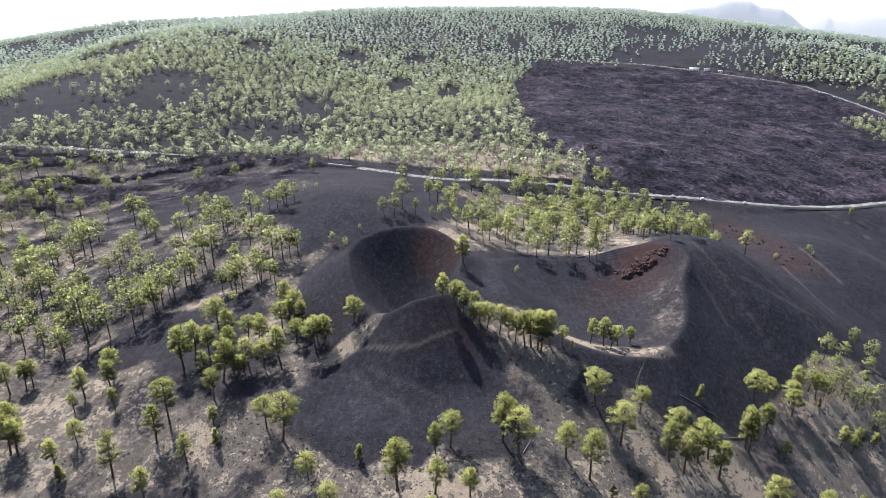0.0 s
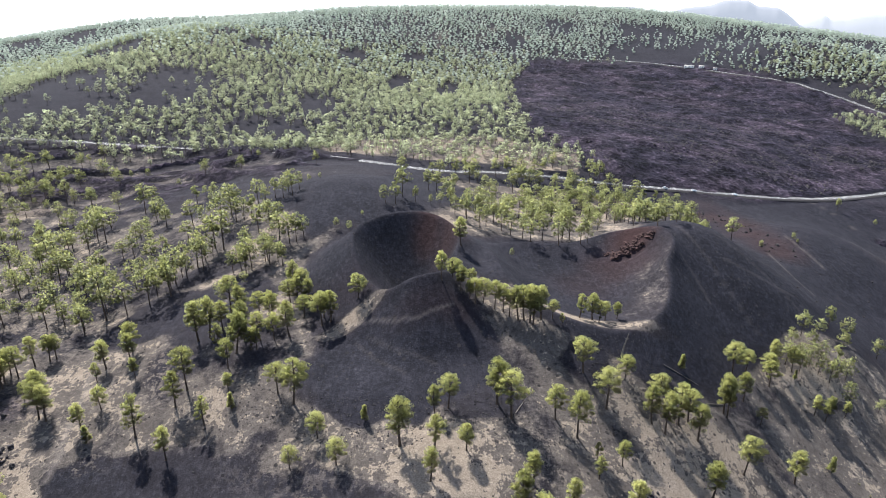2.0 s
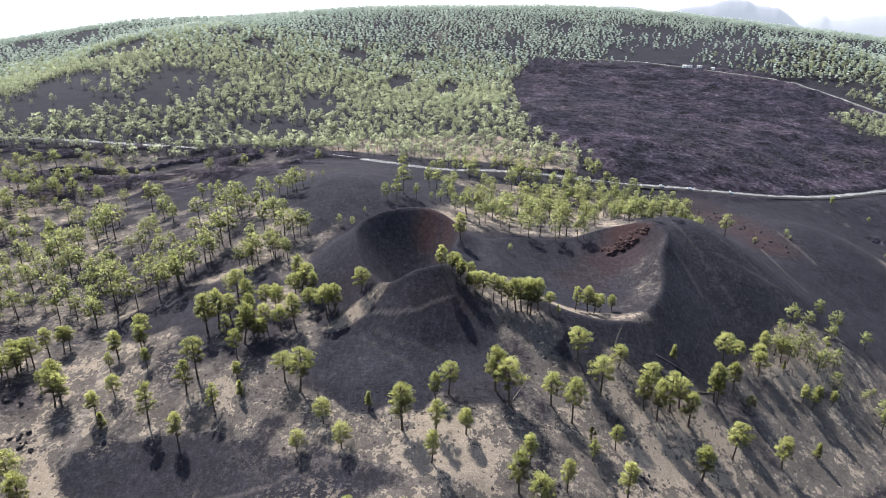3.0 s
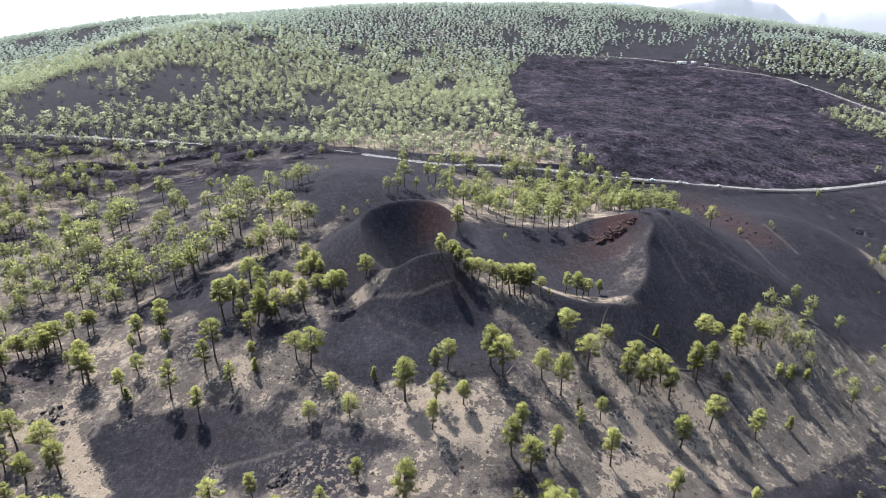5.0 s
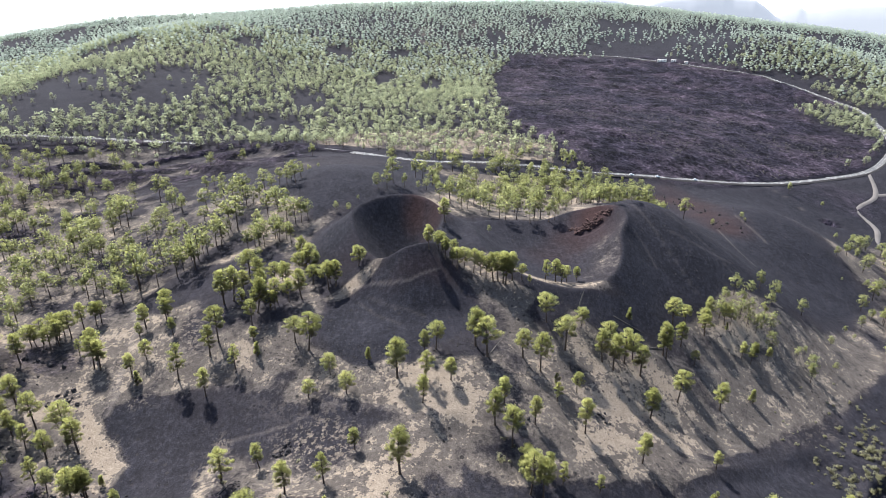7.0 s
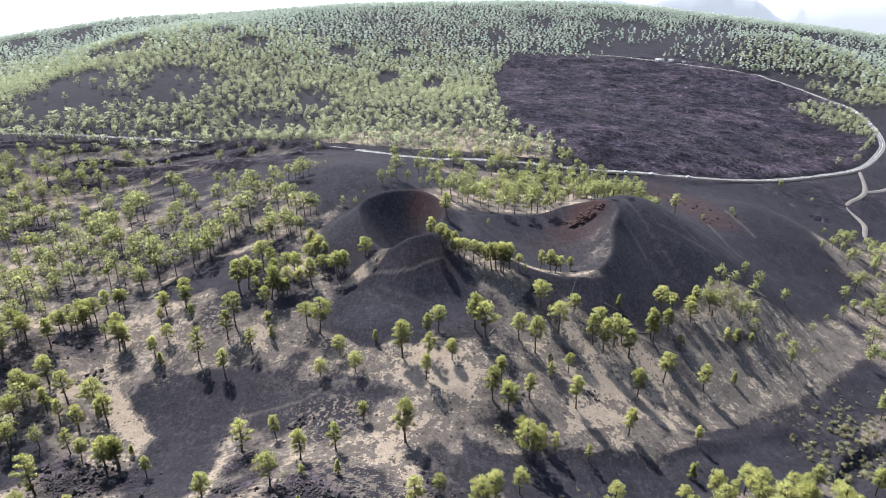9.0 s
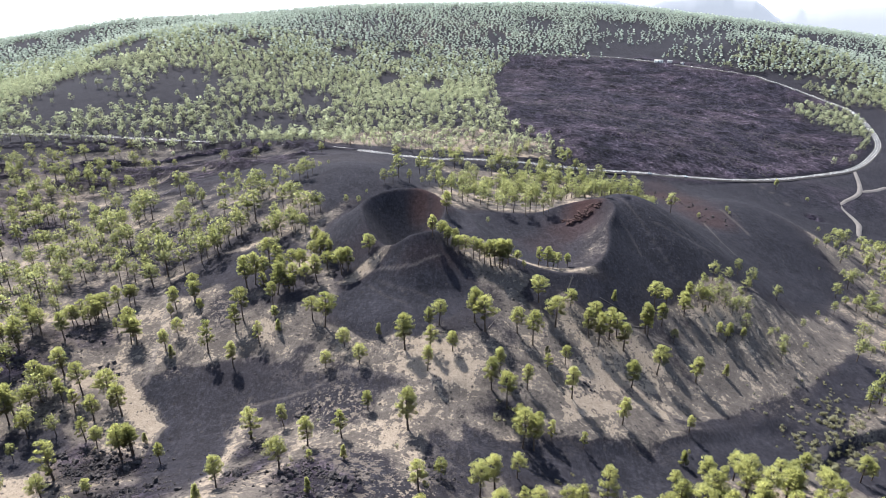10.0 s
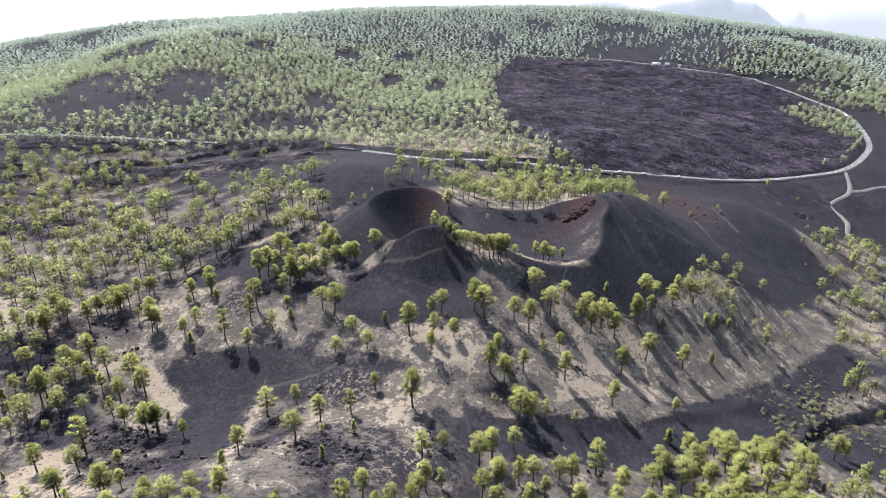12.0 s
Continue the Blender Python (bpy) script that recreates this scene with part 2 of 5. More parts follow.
HILLS += [
    (-110, 400, 80, 27.1),
    (40, 60, 45, 15.1),
    (190, 240, 45, 16.6),
    (40, 270, 45, 17.9),
    (-400, -100, 160, 37.3),
    (-2400, 2800, 800, -55.3),
    (2000, 400, 350, -35.1),
    (1800, 2600, 350, -56.9),
    (130, 60, 45, 11.9),
    (-500, 600, 160, 28.5),
    (-140, 30, 45, 14.2),
    (-200, 240, 45, 8.0),
    (1000, 1400, 350, 17.9),
    (-110, 360, 45, -13.5),
    (-100, -200, 160, 28.3),
    (200, 1400, 350, 22.8),
    (2400, 2800, 800, -45.7),
    (1200, 2800, 800, -23.0),
    (-2400, 2800, 800, -55.3),
    (-800, 3000, 350, -20.4),
]
HILLS += [
    (640, 1120, 75, 22.0), (1120, 1580, 260, 24.0), (350, 1720, 240, 11.0), (120, 174, 34, -13.0), (200, 236, 40, -6.0), (-46, 326, 30, 5.0), (-400, 1470, 130, -9.0), (-690, 1480, 60, 6.0),
]


def smooth(a, b, v):
    u = np.clip((v - a) / (b - a), 0.0, 1.0)
    return u * u * (3 - 2 * u)


def softmax(a, b, k):
    return np.maximum(a, b) + k * 0.25 * np.clip(1 - np.abs(a - b) / k, 0, 1) ** 2


def softmin(a, b, k):
    return -softmax(-a, -b, k)


def wave(u, rows):
    """A closed line of heights or radii round a crater: (bearing in degrees, value) rows, smoothly joined."""
    b = np.array([r[0] for r in rows], float)
    v = np.array([r[1] for r in rows], float)
    d = np.degrees(u) % 360
    b, v = np.concatenate([b - 360, b, b + 360]), np.tile(v, 3)
    slope = np.gradient(v, b)
    i = np.clip(np.searchsorted(b, d, side="right") - 1, 0, len(b) - 2)
    w = b[i + 1] - b[i]
    f = (d - b[i]) / w
    return (v[i] * (1 + 2 * f) * (1 - f) ** 2 + slope[i] * w * f * (1 - f) ** 2 + v[i + 1] * f * f * (3 - 2 * f) + slope[i + 1] * w * f * f * (f - 1))


# bearings run from the right (0) over ahead (90) to the left (180)
CRATERS = {
    "west": dict(at=(-10, 221), floor=9.5, power=1.5, steep=[(0, 0.46), (90, 0.75), (180, 0.80), (225, 0.84), (262, 0.94), (285, 0.82), (302, 0.60), (328, 0.44)],
                 radius=[(0, 15), (45, 23), (90, 35), (135, 33), (180, 25), (225, 25), (250, 29), (270, 30), (315, 22)],
                 height=[(0, 31), (45, 34), (90, 37), (135, 36), (180, 33), (225, 27.5), (250, 28.5), (270, 34.5), (315, 32)]),
    "east": dict(at=(60, 226), floor=11.0, power=2.0, steep=[(0, 0.84), (40, 0.70), (90, 0.62), (180, 0.50), (225, 0.42), (270, 0.56), (300, 0.88), (335, 0.95)],
                 radius=[(0, 33), (40, 49), (58, 45), (90, 39), (130, 46), (180, 38), (225, 42), (250, 44), (270, 42), (305, 37), (335, 33)],
                 height=[(0, 25), (40, 29), (58, 25), (90, 18), (130, 20), (180, 28), (225, 26), (250, 21), (270, 17), (305, 17.5), (335, 21)]),
}


MOUNDS = [(112, 264, 20, 28.0, 0.75)]  # rounded heaps on the rims: x, y, radius, height, steepness


def rim(c, x, y):
    u = np.arctan2(y - c["at"][1], x - c["at"][0])
    r = np.hypot(x - c["at"][0], y - c["at"][1])
    return r, wave(u, c["radius"]), wave(u, c["height"])


def land(x, y):
    """The height of the ground."""
    x, y = np.asarray(x, float), np.asarray(y, float)
    z = np.full(np.broadcast(x, y).shape, LAND)
    for hx, hy, hr, hh in HILLS:
        z = z + hh * np.exp(-((x - hx) ** 2 + (y - hy) ** 2) / (2 * hr * hr))
    z = z - 260 * smooth(2150, 3300, y + 0.25 * x)
    for c in CRATERS.values():
        r, rr, hh = rim(c, x, y)
        d = np.clip(r - rr, 0, 85)
        st = wave(np.arctan2(y - c["at"][1], x - c["at"][0]), c["steep"])
        flank = hh + 0.3 - st * d * (1 - 0.0038 * st * st * d) - 0.6 * np.maximum(r - rr - 85, 0)
        z = np.where(r < rr + 170, softmax(z, flank, 4.0), z)
    for mx, my, mr, mh, ms in MOUNDS:
        r = np.hypot(x - mx, y - my)
        heap = mh - ms * (np.sqrt(r * r + mr * mr) - mr)
        z = np.where(r < 180, softmax(z, heap, 7.0), z)
    for c in CRATERS.values():
        r, rr, hh = rim(c, x, y)
        bowl = c["floor"] + (hh - c["floor"]) * np.minimum(r / rr, 1.6) ** c["power"]
        z = np.where(r < rr * 1.25, softmin(z, bowl, 1.5), z)
    return z

# pines by grove: x, y, height
GROVES = {}
GROVES["west_wood"] = [
    (-175, 344, 18.3), (-160, 325, 12.8), (-148, 309, 12.4), (-221, 371, 13.5), (-179, 303, 19.4), (-186, 308, 20),
    (-244, 318, 10.4), (-190, 271, 19.1), (-173, 256, 13.9), (-157, 234, 14), (-138, 218, 23.7), (-129, 218, 14.4),
    (-121, 222, 16.8), (-120, 228, 11.3), (-136, 248, 10.7), (-142, 208, 13.3), (-122, 184, 12.2), (-122, 177, 8.1),
    (-113, 185, 11.9), (-107, 175, 8.3), (-148, 193, 11.3), (-146, 194, 10.7), (-152, 190, 12.8), (-167, 176, 10),
    (-165, 176, 10.3), (-163, 178, 11.9), (-160, 182, 12.9), (-158, 181, 12.9), (-158, 185, 11.4), (-191, 221, 10.6),
]
GROVES["west_wood_b"] = [
    (-181, 168, 14.2), (-176, 166, 13), (-190, 180, 11.6), (-203, 198, 9.1), (-216, 191, 8.7), (-215, 198, 10.4),
    (-195, 159, 11), (-187, 157, 11.3), (-179, 154, 12.7), (-200, 156, 11.2), (-242, 234, 15.9), (-145, 171, 7.7),
    (-135, 162, 14.5), (-117, 155, 10.5), (-114, 163, 9.1),
]
GROVES["west_ridge"] = [
    (-101, 260, 18.9), (-103, 288, 12.8), (-99, 288, 11.3), (-95, 288, 12.4), (-124, 310, 7.9), (-70, 259, 14.9),
    (-67, 260, 14.2), (-64, 263, 11.5), (-85, 282, 10.4), (-105, 256, 9.3), (-105, 243, 15), (-111, 239, 12.2),
    (-114, 241, 11.5), (-115, 231, 13.7), (-118, 235, 13.8), (-90, 237, 10.3), (-87, 239, 11.7), (-83, 233, 14.6),
    (-78, 245, 13.9), (-77, 246, 12.5), (-69, 240, 11.4), (-72, 244, 9), (-82, 225, 6.7), (-56, 209, 12.3),
    (-52, 199, 9.8), (-44, 193, 14), (-41, 194, 12.8), (-59, 208, 11.3), (-89, 189, 19.5), (-85, 190, 16.7),
]
GROVES["west_ridge_b"] = [
    (-79, 183, 9.9), (-72, 179, 18.1), (-71, 186, 15.3), (-69, 199, 11.1), (-66, 202, 9.6), (-55, 187, 13.9),
    (-60, 185, 10.8), (-65, 180, 9.2), (-67, 180, 9.2),
]
GROVES["crater"] = [
    (-31, 198, 9.9), (-50, 272, 5.5), (-39, 240, 5.3), (0, 192, 11), (4, 196, 7.6), (7, 192, 10),
    (12, 189, 9.7), (15, 191, 9.8), (19, 189, 11.2), (24, 186, 10.6), (22, 188, 10.7), (27, 184, 13.6),
    (29, 184, 13.3), (31, 183, 14.1), (32, 182, 15), (35, 184, 13), (39, 184, 7.6), (42, 182, 4.6),
    (51, 194, 10), (56, 195, 10.7), (58, 193, 9.1), (61, 196, 8.2), (66, 198, 7.3), (31, 248, 4.2),
    (-24, 301, 10.8), (-14, 309, 9),
]
GROVES["crater"] += [(8, 228, 12), (11, 195, 8.7), (6, 196, 8.7), (10, 190, 7.6)]
GROVES["saddle"] = [
    (55, 264, 13.8), (62, 293, 19.4), (66, 293, 15.6), (68, 263, 10.9), (97, 393, 13.5), (112, 396, 16.4),
    (103, 308, 12.2), (149, 438, 10.4), (35, 321, 11.5), (35, 290, 13.5), (41, 287, 13.4), (42, 267, 11.7),
    (28, 310, 10), (25, 320, 12.2), (19, 325, 11.1), (13, 314, 12), (7, 304, 10.6), (-1, 318, 8.1),
    (5, 327, 10.3), (46, 382, 12.1), (60, 380, 12.6), (70, 404, 13.1), (59, 406, 13.1), (89, 411, 13.3),
    (138, 429, 12.7), (107, 423, 12.6), (158, 439, 9.4), (165, 435, 10.3),
]
GROVES["front"] = [
    (-85, 165, 18.3), (-87, 159, 13.9), (-73, 172, 11.4), (-70, 162, 7.4), (-67, 155, 6.5), (-75, 151, 10.5),
    (-53, 159, 11.7), (-47, 154, 16.4), (-37, 140, 9.1), (-23, 143, 5.7), (-12, 133, 18.7), (2, 145, 11.7),
    (-2, 143, 9.8), (-2, 131, 11.7), (-3, 121, 11.3), (47, 166, 13.3), (17, 148, 19), (21, 143, 22.1),
    (35, 147, 12.8), (41, 142, 17.8), (53, 156, 15.2), (62, 168, 8.4), (68, 155, 14.2), (72, 153, 17.7),
    (78, 158, 15.6), (82, 160, 13.1), (84, 155, 13.7), (85, 178, 6.2), (98, 169, 16), (99, 168, 14.2),
]
GROVES["front_b"] = [
    (109, 178, 12.2), (108, 187, 14.6), (113, 171, 7.4), (7, 130, 9.5), (-84, 141, 12.1), (-44, 132, 7.6),
    (-30, 130, 8.9),
]
GROVES["east"] = [
    (125, 191, 11.1), (126, 194, 11.1), (138, 200, 11), (141, 200, 11), (138, 197, 4.3), (150, 202, 9.5),
    (154, 200, 11), (158, 203, 9.6), (163, 204, 11.1), (170, 232, 10.5), (178, 230, 11), (149, 217, 11),
    (159, 221, 8.8), (147, 204, 11), (136, 202, 11), (196, 233, 10.1), (141, 185, 9.1), (145, 184, 11.2),
    (155, 188, 7.6), (159, 193, 11.2), (174, 196, 6.3), (180, 200, 5.3), (179, 190, 10.5), (175, 184, 11.1),
    (204, 217, 6.3), (245, 252, 8.9), (227, 240, 5.2), (231, 237, 3.5), (262, 278, 11.4), (266, 272, 5.5),
]
GROVES["east_b"] = [
    (269, 266, 11.3), (280, 266, 8.4), (275, 242, 12.1), (297, 331, 13.8), (277, 333, 8.2), (325, 407, 5.2),
    (345, 415, 6.4), (349, 409, 6.4), (301, 357, 7.2), (329, 366, 7.5), (359, 381, 16.9), (348, 379, 15.2),
    (290, 314, 3.6), (316, 317, 5.6), (299, 290, 6.6), (195, 197, 5.5), (194, 345, 5.9), (220, 358, 6),
    (220, 353, 3.7), (330, 492, 10.4), (353, 476, 5.7),
]
GROVES["south_west"] = [
    (-155, 142, 13.9), (-176, 131, 12.1), (-143, 132, 15.4), (-160, 132, 14.2), (-158, 133, 11.2), (-155, 134, 10.6),
    (-149, 128, 11.3), (-142, 123, 10.7), (-130, 127, 20.2), (-123, 121, 15.6), (-133, 119, 11.8), (-162, 118, 15.7),
    (-162, 114, 16.3), (-157, 121, 12.8), (-175, 119, 8.3), (-166, 108, 9.5), (-171, 107, 6.8), (-152, 108, 12.2),
    (-131, 86, 17.6), (-131, 108, 10.9), (-125, 104, 9.5), (-113, 97, 15.8), (-110, 99, 14.1), (-110, 100, 12.3),
    (-108, 106, 4.7), (-97, 92, 9.2), (-142, 74, 12.8), (-126, 72, 11.7), (-124, 55, 11.9), (-122, 54, 11.4),
]
GROVES["south_west_b"] = [
    (-113, 74, 7.4), (-106, 50, 10), (-102, 47, 13), (-100, 51, 7.8), (-84, 35, 9.6), (-77, 33, 9.1),
    (-70, 34, 8.5), (-66, 48, 6.4), (-61, 30, 11.4), (-165, 97, 8), (-151, 70, 3.7), (-131, 52, 8),
    (-113, 150, 6.5), (-176, 113, 6.8),
]
GROVES["south"] = [
    (-67, 100, 13.9), (-65, 59, 11.6), (-56, 105, 9.9), (-44, 88, 12.5), (-49, 69, 12.5), (-37, 53, 5.5),
    (-33, 92, 11.4), (-30, 77, 5.6), (-25, 106, 8.4), (-10, 94, 17.6), (-6, 63, 12.7), (1, 72, 7.2),
    (-7, 44, 9.2), (-5, 47, 12.3), (0, 51, 7.9), (-23, 37, 10.4), (-30, 36, 5.2), (-15, 38, 7.4),
    (-46, 31, 3.4), (13, 65, 13.7), (18, 69, 13.7), (26, 75, 9.9), (21, 113, 13.8), (26, 106, 15.7),
    (25, 122, 10.8), (35, 116, 11.3), (30, 91, 19.4), (34, 91, 15.3), (41, 96, 8.6), (53, 118, 14.5),
]
GROVES["south_b"] = [
    (53, 96, 7.4), (72, 112, 12.2), (54, 137, 9.2), (83, 137, 13.9), (98, 149, 14.8), (55, 70, 15.3),
    (18, 55, 13.4), (26, 59, 11.4), (31, 61, 10.8), (41, 65, 8.8), (45, 64, 12.1), (13, 51, 11.4),
    (34, 55, 9.5), (28, 52, 5.9), (45, 129, 8.4), (-41, 76, 4.8),
]
GROVES["south_east"] = [
    (118, 153, 12.7), (137, 163, 6.7), (102, 119, 8.2), (92, 99, 6.9), (97, 106, 2.8), (95, 88, 12.8),
    (101, 87, 9.4), (110, 86, 16.1), (108, 92, 12.3), (92, 73, 11.1), (96, 74, 10.4), (108, 72, 16.7),
    (123, 83, 16.1), (125, 92, 11.9), (130, 93, 11.1), (134, 97, 10.4), (124, 97, 4.2), (141, 90, 12.5),
    (141, 102, 11.5), (79, 70, 15.1), (82, 82, 9.2), (152, 102, 4.3), (167, 105, 13.2), (174, 108, 9),
    (207, 159, 15.1), (217, 166, 17.1), (221, 161, 11.9), (239, 207, 7.5), (230, 188, 4.8), (215, 158, 10.2),
]
GROVES["south_east_b"] = [
    (254, 212, 6.9), (261, 216, 6.2), (174, 96, 4.4), (156, 78, 8.2), (145, 78, 4.1), (149, 80, 4.1),
    (177, 87, 11.4), (251, 197, 7.4), (218, 148, 6.7),
]
GROVES["edge"] = [
    (92, 77, 15.5), (108, 82, 14.1), (113, 80, 15.8), (123, 80, 17.2), (140, 86, 13.7), (62, 63, 12),
    (74, 66, 12), (85, 67, 16.1), (95, 68, 14.5), (106, 70, 13.6), (117, 69, 16.2), (128, 74, 13.9),
    (138, 77, 16.5), (57, 53, 13.1), (69, 55, 11.7), (75, 55, 13.6), (89, 59, 12.1), (97, 59, 13.2),
    (104, 61, 16.5), (118, 64, 13.2), (125, 65, 15.9), (59, 47, 13.2), (68, 47, 11.9), (80, 51, 13.3),
    (87, 51, 16), (99, 52, 15.6), (106, 53, 15.7), (118, 55, 16.3), (125, 55, 15.5), (-139, 48, 9.3),
]
GROVES["edge_b"] = [
    (-127, 42, 9.9), (-110, 40, 10.5), (-93, 32, 10.6), (-83, 31, 8.7), (-70, 23, 8.8), (-66, 23, 11.4),
    (-56, 20, 11.1), (-45, 24, 8.2), (-40, 21, 8.7), (-27, 30, 11.5), (-19, 32, 8.9), (-9, 39, 9.4),
    (0, 35, 11.4), (8, 37, 9.7), (16, 45, 11.1), (28, 49, 11.1), (45, 53, 11.1), (58, 48, 12.5),
]
GROVES["north_west"] = [
    (-333, 427, 7), (-327, 431, 7.1), (-317, 432, 12.2), (-296, 437, 13.3), (-278, 439, 8.6), (-272, 441, 8.2),
    (-297, 409, 11.9), (-329, 411, 6.4), (-302, 393, 9.8), (-274, 386, 11.5), (-262, 393, 12), (-254, 386, 10.2),
    (-243, 390, 6.7), (-229, 385, 11), (-237, 439, 7.7), (-226, 438, 6.7), (-208, 427, 7.1), (-175, 397, 5.8),
    (-217, 393, 2.2), (-302, 381, 7.4), (-296, 376, 8.7), (-284, 371, 10.7), (-310, 369, 7.7), (-248, 368, 8.2),
    (-230, 356, 5.5), (-257, 360, 10.6), (-261, 377, 6.5), (-196, 324, 14.9), (-196, 332, 12), (-197, 302, 10.6),
]
GROVES["north_west_b"] = [
    (-216, 338, 9), (-257, 327, 11.6), (-256, 309, 13.5), (-259, 301, 13.3), (-285, 333, 8.1), (-287, 346, 7),
    (-232, 310, 13.5), (-221, 292, 9.4), (-204, 295, 13.1), (-197, 273, 11.5), (-230, 330, 10), (-222, 317, 11.8),
    (-157, 305, 9.4), (-150, 292, 9.2), (-142, 276, 10.6), (-144, 235, 17.3), (-145, 239, 11.6), (-126, 238, 10.5),
    (-232, 278, 10.9), (-242, 289, 5.6), (-220, 274, 7.2), (-206, 261, 8.8), (-248, 269, 5.4), (-230, 253, 6.9),
    (-221, 242, 15.1), (-214, 245, 11.9), (-202, 239, 12.7), (-198, 244, 6.8), (-189, 249, 8.5), (-179, 241, 11.7),
]
GROVES["north_west_c"] = [
    (-175, 243, 8.4), (-163, 226, 16.1), (-150, 223, 12.8), (-181, 228, 8.2), (-174, 226, 7.8), (-211, 233, 6.6),
    (-238, 248, 5.2), (-227, 237, 6.7), (-170, 227, 4.9), (-199, 255, 8.7), (-216, 256, 8.7),
]
GROVES["ridge"] = [
    (-144, 360, 8.3), (-131, 336, 8.7), (-122, 293, 11.6), (-111, 310, 13.8), (-91, 302, 10.9), (-89, 313, 11.2),
    (-83, 319, 11.3), (-77, 319, 10.5), (-75, 335, 5.1), (-70, 343, 4), (-79, 277, 11.4),
    (-39, 283, 3.5), (-138, 459, 6.4), (-124, 484, 4.1), (-88, 424, 10.1), (-6, 314, 5.3), (5, 350, 8.2),
]
GROVES["far_east"] = [
    (336, 402, 10), (340, 401, 9), (295, 348, 11.3), (307, 354, 8.7), (338, 379, 6.4), (372, 406, 7.7),
    (368, 391, 13.5), (359, 373, 18.5), (284, 307, 7.3), (305, 317, 6.6), (321, 330, 7.7), (340, 346, 7),
    (313, 311, 6.6), (330, 329, 11.3), (265, 305, 3), (262, 268, 8), (294, 286, 6.3), (372, 379, 14.8),
    (324, 314, 13.2), (312, 292, 10.6),
]

GROVES["east_infill"] = [
    (141, 210, 9.3), (142, 204, 9.2), (150, 211, 9.5), (153, 208, 9.5), (162, 210, 9.7), (170, 220, 8.9),
    (72, 162, 12.4), (30, 99, 11.6), (37, 99, 8.3), (46, 136, 6.5), (116, 193, 9.7), (130, 201, 11.1),
    (126, 196, 9.9),
]
GROVES["infill"] = [
    (-79, 310, 14.1), (-84, 310, 12.1), (-97, 308, 14.1), (-108, 297, 17.9), (-109, 284, 19.3), (-106, 263, 16.6),
    (-108, 254, 16.3), (-109, 247, 16.1), (-115, 236, 17.6), (-113, 225, 18.8), (-134, 239, 14.4), (-140, 223, 12.3),
    (-82, 273, 14.8), (-87, 270, 14.8), (-87, 246, 15.8), (-82, 238, 15.5), (-75, 241, 13.8), (-75, 261, 14.4),
    (-55, 212, 12.7), (-51, 207, 10.9), (-60, 217, 14.5), (-63, 196, 12.3), (-65, 185, 11.9), (-75, 197, 15.5),
    (-81, 193, 12.3), (-81, 204, 15.8), (-44, 197, 10.6), (-21, 313, 16), (-29, 300, 9.7), (13, 300, 15.6),
]
GROVES["infill_b"] = [
    (23, 297, 11.6), (32, 380, 13.9), (31, 295, 11.6), (51, 288, 15.3), (73, 390, 19.2), (81, 394, 16.9),
    (65, 263, 12.6), (51, 429, 17.8), (60, 446, 15.8), (72, 439, 15.6), (82, 436, 15.6), (90, 425, 15.4),
    (96, 418, 15.2), (114, 410, 17.7), (132, 422, 15.5), (140, 416, 15.5), (101, 266, 11.1), (110, 267, 9.3),
    (161, 420, 13.1), (98, 445, 13.3), (117, 437, 13.2), (129, 433, 13.2), (10, 444, 14.5), (18, 455, 13.2),
    (25, 452, 14.7), (41, 458, 14.9), (50, 460, 16.1), (60, 464, 15.1), (70, 462, 15.1), (79, 472, 13.7),
]
GROVES["infill_c"] = [
    (89, 486, 14.1), (117, 462, 16.4), (124, 473, 13.9), (117, 477, 14), (-208, 180, 12.2), (-218, 214, 15.1),
    (-211, 212, 13), (-203, 212, 14.7), (-186, 211, 10.8), (-181, 218, 14.5), (-162, 216, 15.9), (-181, 157, 14.4),
    (-165, 164, 14.3), (-158, 174, 11.3), (-156, 177, 13), (-154, 183, 13.1), (-132, 161, 13.7), (-136, 167, 15.5),
    (-115, 191, 12.7), (-97, 150, 15.6), (-258, 256, 15), (-253, 264, 15.1), (-253, 282, 15.5), (-228, 266, 14.7),
    (-209, 244, 13.8), (-254, 302, 16), (-202, 246, 13.7), (-189, 243, 15.4), (-189, 254, 13.7), (-179, 252, 13.6),
]
GROVES["infill_d"] = [
    (-187, 225, 11.1), (-197, 223, 13.1), (-276, 288, 16.1), (-281, 312, 14.3), (-274, 326, 14.5), (-270, 336, 13.7),
    (-252, 321, 14.1), (-239, 309, 13.7), (-194, 282, 16.6), (-178, 263, 13.8), (-305, 347, 15.4), (-284, 361, 14.4),
    (-278, 369, 14.5), (-262, 358, 14.1), (-231, 350, 13.6), (-308, 416, 14.2), (-323, 411, 14.2), (-335, 396, 14.1),
    (-238, 381, 11.2), (-192, 291, 14.8), (-183, 293, 16.8), (-163, 248, 13.2), (-191, 307, 13), (-199, 361, 12),
    (-155, 288, 12.2), (-131, 264, 11.4), (-150, 273, 11.8), (-130, 247, 10.9), (-156, 253, 15.1), (-320, 450, 13.1),
]
GROVES["infill_e"] = [
    (-295, 427, 11.4), (-272, 415, 12.1), (-344, 440, 12), (-272, 435, 11.3), (-352, 421, 11.8), (-146, 350, 11.3),
    (-136, 351, 11.3),
]


# ---- the ground as one sheet to the horizon ----
def hash2(i, j, seed):
    n = (i.astype(np.int64) * 374761393 + j.astype(np.int64) * 668265263 + seed * 69069) & 0x7FFFFFFF
    n = ((n ^ (n >> 13)) * 1274126177) & 0x7FFFFFFF
    return ((n ^ (n >> 16)) & 0xFFFF) / 65535.0


